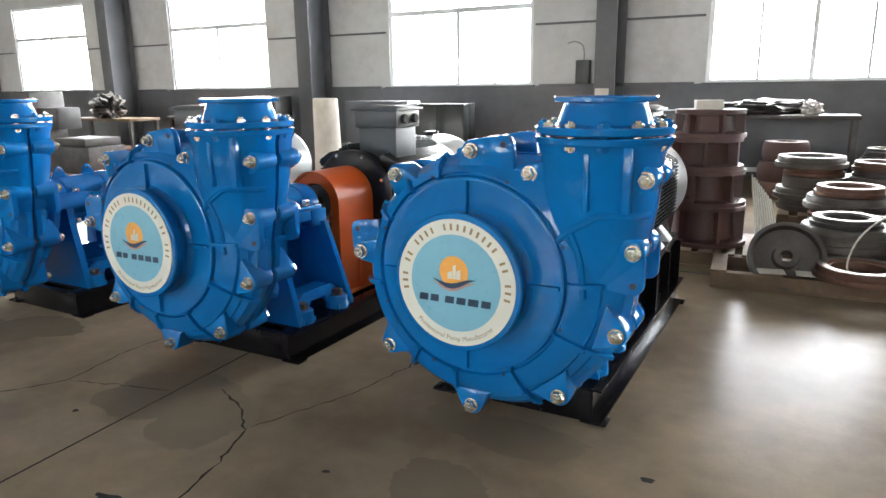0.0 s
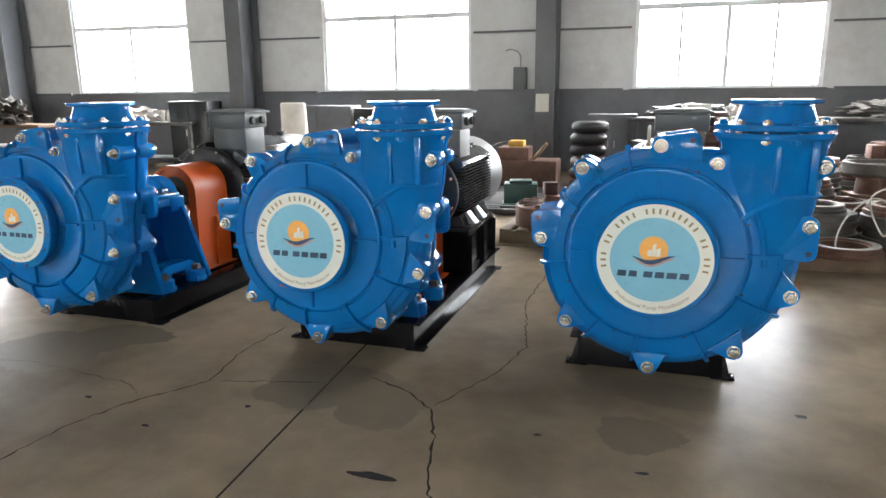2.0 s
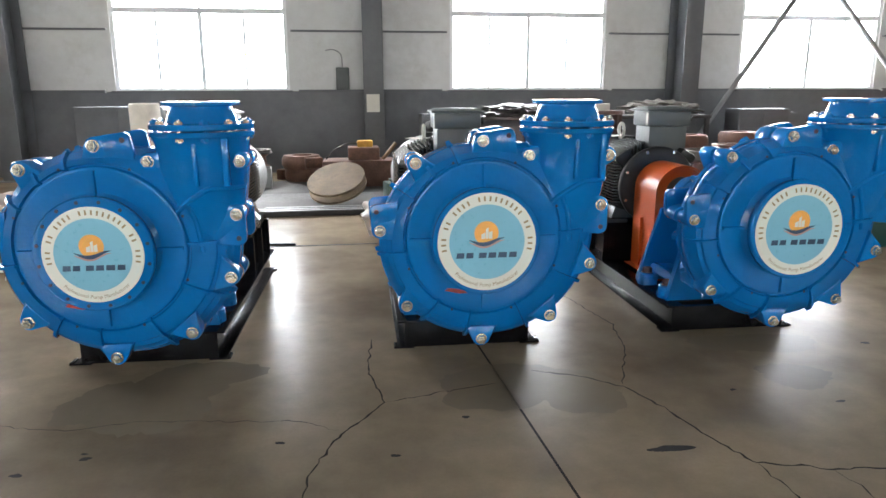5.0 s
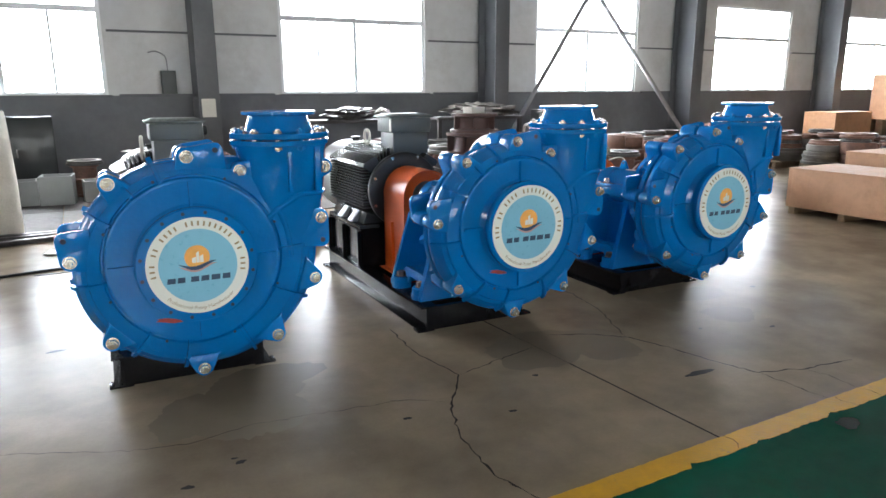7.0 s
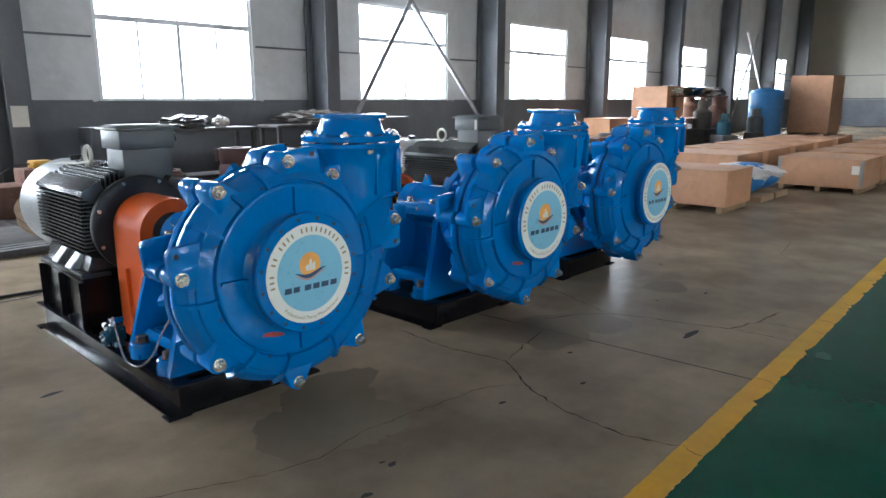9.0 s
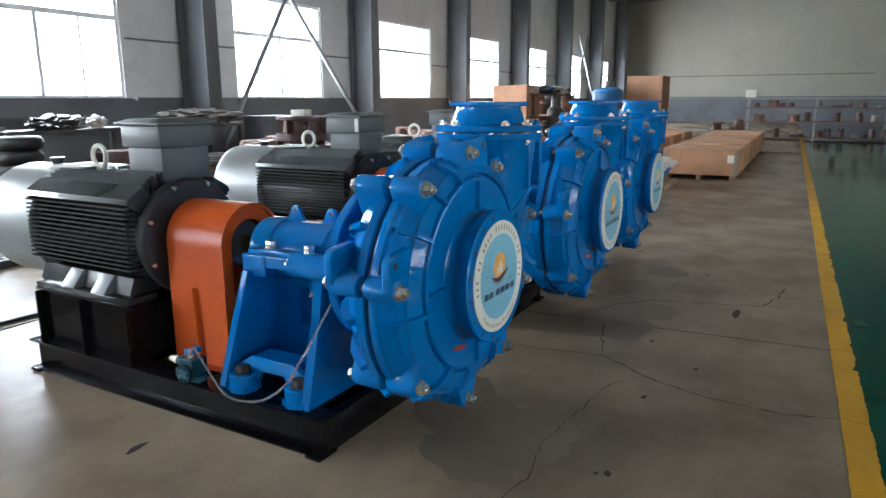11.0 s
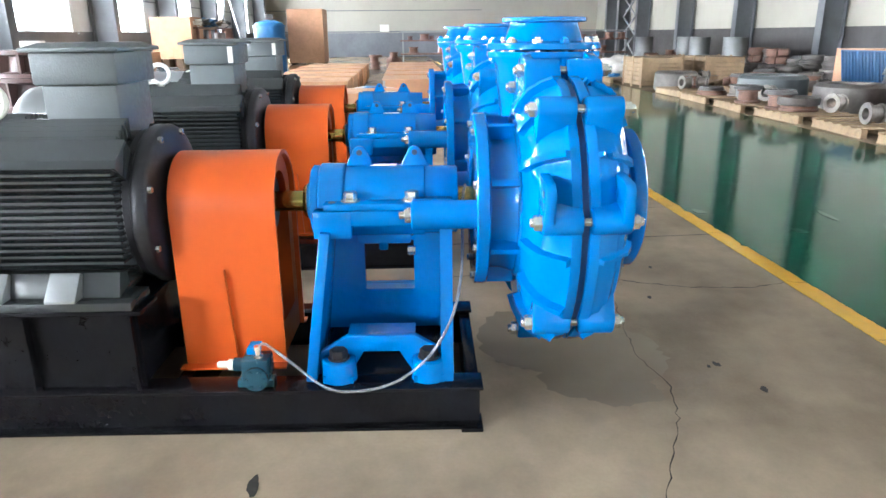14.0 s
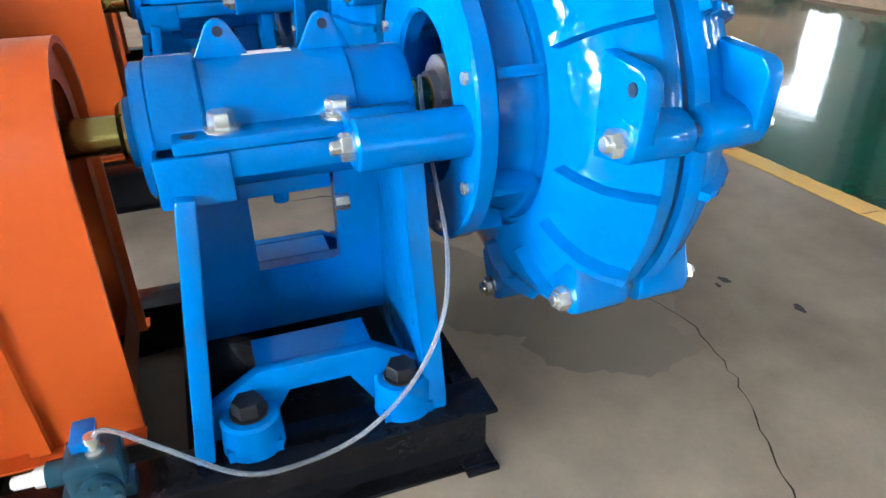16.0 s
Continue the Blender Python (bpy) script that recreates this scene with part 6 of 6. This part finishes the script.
crate(21.5, 6.75, 1.9, 1.8, 0.255, 0, False, "low plywood box under a tall crate")
crate(15.5, 10.2, 1.3, 1.2, 1.22, 0, False, "plywood crate raised on stored timber", 0.72)
crate(13.6, 10.9, 1.6, 0.9, 0.95, 0, False, "plywood crate by the wall")
for k in range(4):
    bm = B()
    box(bm, 14.7, 16.3, 9.5 + k * 0.4, 9.7 + k * 0.4, 0, 0.719, 0.01)
    tagged(part("timber_bearer", bm, OLDWOOD), "dark timber bearer under a plywood crate", "timber", "timber bearers")

# film-wrapped blue pumps between the crates
for i, (x, y) in enumerate(((4.55, 3.75), (5.25, 3.75))):
    w = thing("wrapped_pump", pose(x, y, 0), "blue pump wrapped in clear plastic film on a pallet", "wrapped pump", "wrapped pumps")
    bm = B()
    bmesh.ops.create_icosphere(bm, subdivisions=3, radius=1)
    for v in bm.verts:
        d = v.co.normalized()
        f = 1 + 0.12 * noise.noise(d * 2.5 + Vector((i * 4, 0, 0)))
        v.co = Vector((d.x * 0.26 * f, d.y * 0.5 * f, 0.30 + d.z * 0.22 * f))
    part("pump_body", bm, BLUETANK, w)
    bm = B()
    bmesh.ops.create_icosphere(bm, subdivisions=4, radius=1)
    for v in bm.verts:
        d = v.co.normalized()
        f = 1 + 0.3 * abs(noise.noise(d * 4 + Vector((0, i * 5, 2)))) * (0.4 if d.z < 0 else 1)
        v.co = Vector((d.x * 0.22 * f, d.y * 0.52 * f, max(0.30, 0.36 + d.z * 0.14 * f)))
    part("film", bm, WRAP, w, smooth=60)
    bm = B()
    box(bm, -0.3, 0.3, -0.55, 0.55, 0, 0.09, 0.006)
    part("skid", bm, PALLET, w)
# white sheet over a green case next to the crates
bm = B()
box(bm, -0.55, 0.55, -0.4, 0.4, 0, 0.42, 0.015)
ob = tagged(part("green_case", bm, GREENPAINT), "dark green steel case half covered by a sheet", "case")
ob.matrix_basis = pose(1.95, 5.35, 0, 0, 0, 8)
lump("white_sheet", (2.0, 5.35, 0.42), (0.45, 0.32, 0.07), 9, WRAP, "white plastic sheet draped over a green case", "plastic sheet", 0.5, 4)

# blue tank and old machines before the end wall
t = thing("steel_tank", pose(20.0, 8.2, 0), "upright blue painted steel tank with hoops", "tank")
bm = B()
lathe(bm, [(0, 0), (0.55, 0), (0.57, 0.02), (0.57, 1.72), (0.50, 1.84), (0.2, 1.92), (0, 1.93)], (0, 0, 0), (0, 0, 1), 40)
part("shell", bm, BLUETANK, t)
for z in (0.62, 1.25, 1.70):
    bm = B()
    lathe(bm, [(0.565, z), (0.60, z), (0.60, z + 0.05), (0.565, z + 0.05)], (0, 0, 0), (0, 0, 1), 40, True)
    part("hoop", bm, BLUETANK, t)
bm = B()
box(bm, 0.1, 0.35, -0.15, 0.15, 1.9, 2.15, 0.02)
part("top_fitting", bm, DARKIRON, t)
for i, (x, y, s) in enumerate(((17.0, 9.3, 1.1), (17.8, 7.8, 0.9), (18.6, 9.4, 1.2), (16.2, 8.2, 0.8), (19.0, 10.6, 1.3))):
    mm = thing("stored_machine", pose(x, y, 0, 0, 0, i * 17), "dark dismantled machine part in store", "machine", "stored machines")
    bm = B()
    box(bm, -0.5 * s, 0.5 * s, -0.35 * s, 0.35 * s, 0, 0.5 * s, 0.04)
    part("base", bm, DARKIRON, mm)
    bm = B()
    lathe(bm, [(0, 0), (0.28 * s, 0), (0.28 * s, 0.5 * s), (0.16 * s, 0.6 * s), (0.16 * s, 0.85 * s), (0, 0.85 * s)], (0.05, 0, 0.5 * s), (0, 0, 1), 24)
    part("barrel", bm, (IRON, BOXGREY, RUST, DARK_BLUE, RUST)[i], mm)
r = thing("storage_rack", pose(17.4, 9.9, 0), "old steel rack piled with covers and scrap", "rack")
for x in (-2.2, 0, 2.2):
    for y in (-0.4, 0.4):
        bm = B()
        box(bm, x - 0.04, x + 0.04, y - 0.04, y + 0.04, 0, 1.65)
        part("post", bm, RUST, r)
for z in (0.85, 1.6):
    bm = B()
    box(bm, -2.3, 2.3, -0.45, 0.45, z, z + 0.05)
    part("shelf", bm, RUST, r)
for i in range(6):
    lump("scrap_sack", (15.6 + i * 0.75, 9.9, 1.651), (0.45, 0.35, 0.14), 20 + i, (FOAM, IRON, TARP, OLDWOOD, WRAP, DARKIRON)[i], "bundle of scrap and sheeting on a rack", "scrap", 0.6, 3)

# low racks of small castings across the far end of the aisle
r = thing("casting_rack", pose(21.0, -1.2, 0), "long low steel rack filled with small castings", "rack")
for y in (-4.4, -2.2, 0.0, 2.2, 4.4):
    for x in (-0.45, 0.45):
        bm = B()
        box(bm, x - 0.03, x + 0.03, y - 0.03, y + 0.03, 0, 1.5)
        part("post", bm, COWL, r)
for z in (0.06, 0.62, 1.12):
    bm = B()
    box(bm, -0.5, 0.5, -4.5, 4.5, z, z + 0.04)
    part("shelf", bm, RUST, r)
bm = B()
box(bm, -0.5, -0.44, -4.5, 4.5, 1.44, 1.5)
part("top_rail", bm, COWL, r)
for z in (0.1005, 0.6605, 1.1605):
    y = -5.5
    while y < 3.1:
        k = RG.choice((6, 6, 7, 6, 4, 3))
        if RG.random() < 0.85:
            n = 2 if z < 1 and k in (6, 3) else 1
            for j in range(n):
                lay(k, 20.85 + RG.uniform(-0.15, 0.2), y, z + j * (PROTOS[k][2] + 0.0005), 0, 0, RG.uniform(0, 360))
        y += PROTOS[k][1] * 2 + RG.uniform(0.03, 0.2)
for i, y in enumerate((-7.0, -7.9, -8.4, 3.6, 4.4)):
    stack((5, 5, 4) if i % 2 else (4, 4, 0), 21.5 + 0.3 * i, y, 0)
bm = B()
box(bm, -0.02, 0.02, -0.3, 0.3, 0, 0.45)
ob = tagged(part("notice_board", bm, PAPER), "white notice board on the end wall rail", "notice")
ob.matrix_basis = pose(39.85, 4.4, 1.55)

# ---- the far side of the green aisle ----
for i, (x, y) in enumerate([(0.6, -3.35), (2.2, -3.4), (3.8, -3.35), (5.4, -3.3), (7.0, -3.3), (8.6, -3.35), (1.4, -4.8), (3.2, -4.9), (7.2, -4.9), (9.0, -4.9), (11.0, -4.8), (2.4, -6.6), (8.8, -6.5), (10.8, -6.4), (-1.0, -3.5), (-2.6, -3.5)]):
    pallet(x, y, 1.3, 1.0, RG.uniform(-5, 5))
    for dx, dy in ((-0.38, -0.2), (0.02, -0.22), (0.4, -0.15), (-0.2, 0.24), (0.28, 0.26)):
        k = RG.choice((7, 3, 0, 2, 4, 5, 7, 0))
        if PROTOS[k][1] > 0.28:
            if dy > 0 and dx < 0:
                stack((k, RG.choice((0, 3, 2))), x + 0.0, y + 0.12, 0.137)
            continue
        if RG.random() < 0.7 and k == 7:
            lay(k, x + dx, y + dy, 0.137 + 0.15, 90, 0, RG.uniform(-40, 40))
        else:
            stack((k,) if RG.random() < 0.6 else (k, 3), x + dx, y + dy, 0.137)
for x, y, s in ((6.3, -4.1, 1.0), (4.6, -4.6, 0.9), (10.0, -3.6, 0.8)):
    hb = thing("casing_half", pose(x, y, 0.0, 0, 0, RG.uniform(0, 40)), "large grey cast casing half lying on the floor", "casting", "grey casing halves")
    bm = B()
    lathe(bm, [(0.42 * s, 0), (0.62 * s, 0), (0.66 * s, 0.05), (0.64 * s, 0.5 * s), (0.58 * s, 0.56 * s), (0.42 * s, 0.56 * s)], (0, 0, 0), (0, 0, 1), 40, True)
    part("shell", bm, BOXGREY if s == 1.0 else IRON, hb)
    bm = B()
    lathe(bm, [(0.3 * s, 0.1), (0.43 * s, 0.1), (0.43 * s, 0.16), (0.3 * s, 0.16)], (0, 0, 0), (0, 0, 1), 40, True)
    part("inner_ring", bm, STEEL, hb)


def slat_crate(x, y, w, d, h, yaw=0, label="open-slatted pale wooden crate on a pallet"):
    c = thing("slatted_crate", pose(x, y, 0, 0, 0, yaw), label, "crate", "slatted crates")
    n = max(2, int(h / 0.13))
    for k in range(n):
        z = 0.06 + k * (h - 0.1) / n
        for s in (-1, 1):
            bm = B()
            box(bm, -w / 2, w / 2, min(s * d / 2, s * (d / 2 - 0.02)), max(s * d / 2, s * (d / 2 - 0.02)), z, z + (h - 0.1) / n - 0.012)
            part("slat", bm, PALLET, c)
            bm = B()
            box(bm, min(s * w / 2, s * (w / 2 - 0.02)), max(s * w / 2, s * (w / 2 - 0.02)), -d / 2 + 0.02, d / 2 - 0.02, z, z + (h - 0.1) / n - 0.012)
            part("slat", bm, PALLET, c)
    for sx in (-1, 0, 1):
        for sy in (-1, 1):
            bm = B()
            box(bm, sx * (w / 2 - 0.05) - 0.05, sx * (w / 2 - 0.05) + 0.05, min(sy * d / 2, sy * (d / 2 + 0.022)), max(sy * d / 2, sy * (d / 2 + 0.022)), 0, h)
            part("batten", bm, PALLET, c)
    bm = B()
    box(bm, -w / 2, w / 2, -d / 2 + 0.02, d / 2 - 0.02, h - 0.05, h - 0.03)
    part("lid", bm, PALLET, c)
    return c


slat_crate(11.4, -3.45, 1.6, 1.0, 0.78)
slat_crate(11.6, -5.2, 1.6, 1.0, 0.78, 0, "brown slatted wooden crate in store")
slat_crate(13.3, -4.8, 1.5, 1.0, 0.74, 4)
pallet(13.2, -3.2, 1.3, 1.0, 0)
lump("plastic_film", (13.2, -3.2, 0.137), (0.6, 0.45, 0.28), 31, WRAP, "blue parts under crumpled clear film on a pallet", "plastic film", 0.4)
lump("blue_parts", (13.25, -3.15, 0.137), (0.5, 0.36, 0.24), 32, BLUETANK, "blue painted parts under plastic film", "parts", 0.3)
pnl = thing("leaning_sheet", pose(5.6, -5.6, 0, -12, 0, 10), "blue corrugated steel panel leaning upright", "panel")
bm = B()
box(bm, -0.55, 0.55, -0.02, 0.02, 0, 1.05, 0.005)
part("sheet", bm, TARP, pnl)
for k in range(14):
    bm = B()
    box(bm, -0.53 + k * 0.078, -0.495 + k * 0.078, 0.02, 0.038, 0.02, 1.03, 0.006)
    part("rib", bm, TARP, pnl)
for x, y, n, w in ((3.4, -6.3, 3, 1.2), (-0.6, -6.6, 2, 1.3)):
    for k in range(n):
        crate(x, y, w, 1.0, 0.74, 2 * k, True, "closed plywood crate in a stack", 0.75 * k)
crate(8.0, -7.0, 0.75, 0.7, 1.0, 12, True, "upright orange-brown plywood crate")
for x in (14.5, 16.2, 18.0, 20.5, 22.5):
    mm = thing("stored_barrel", pose(x, -7.6 + RG.uniform(-0.6, 0.6), 0), "pale grey upright drum stored by the wall", "drum", "stored drums")
    bm = B()
    lathe(bm, [(0, 0), (0.36, 0), (0.37, 0.03), (0.36, 0.55), (0.375, 0.57), (0.36, 0.59), (0.36, 1.18), (0.37, 1.2), (0.34, 1.2), (0.34, 1.17), (0, 1.17)], (0, 0, 0), (0, 0, 1), 28)
    part("barrel", bm, COWL, mm)
# dark piles along the wall, and slim towers of machined rings beside the leaning panel
for k in range(18):
    stack(RG.choice(((1, 1, 2, 1, 1, 2), (2, 1, 1, 2, 1, 3), (5, 5, 5, 5), (1, 2, 1, 1, 2, 2, 1))), 1.5 + k * 0.86, -8.3 + RG.uniform(-0.25, 0.25), 0)
for k in range(9):
    stack(RG.choice(((1, 1, 2, 1), (2, 1, 3, 3), (2, 2, 1, 3), (1, 1, 1))), 6.4 + k * 0.95, -7.1 + RG.uniform(-0.2, 0.2), 0)
for x, y, n in ((4.55, -5.45, 12), (4.0, -5.6, 13), (3.2, -5.5, 10)):
    stack((3,) * n, x, y, 0)

# steel bars and cable on the floor by the near motor
bm = B()
box(bm, -1.5, 1.5, -0.03, 0.03, 0, 0.05, 0.004)
ob = tagged(part("steel_angle", bm, DARKIRON), "long dark steel bar on the concrete floor", "steel bar")
ob.matrix_basis = pose(-7.6, 7.0, 0, 0, 0, 8)
bm = B()
tube(bm, [(-8.5, 5.9, 0.012), (-7.2, 6.0, 0.012), (-6.0, 5.85, 0.012), (-5.2, 5.95, 0.012), (-4.0, 5.86, 0.012)], 0.012, 8)
tagged(part("power_cable", bm, RUBBER), "black cable lying on the concrete floor", "cable")
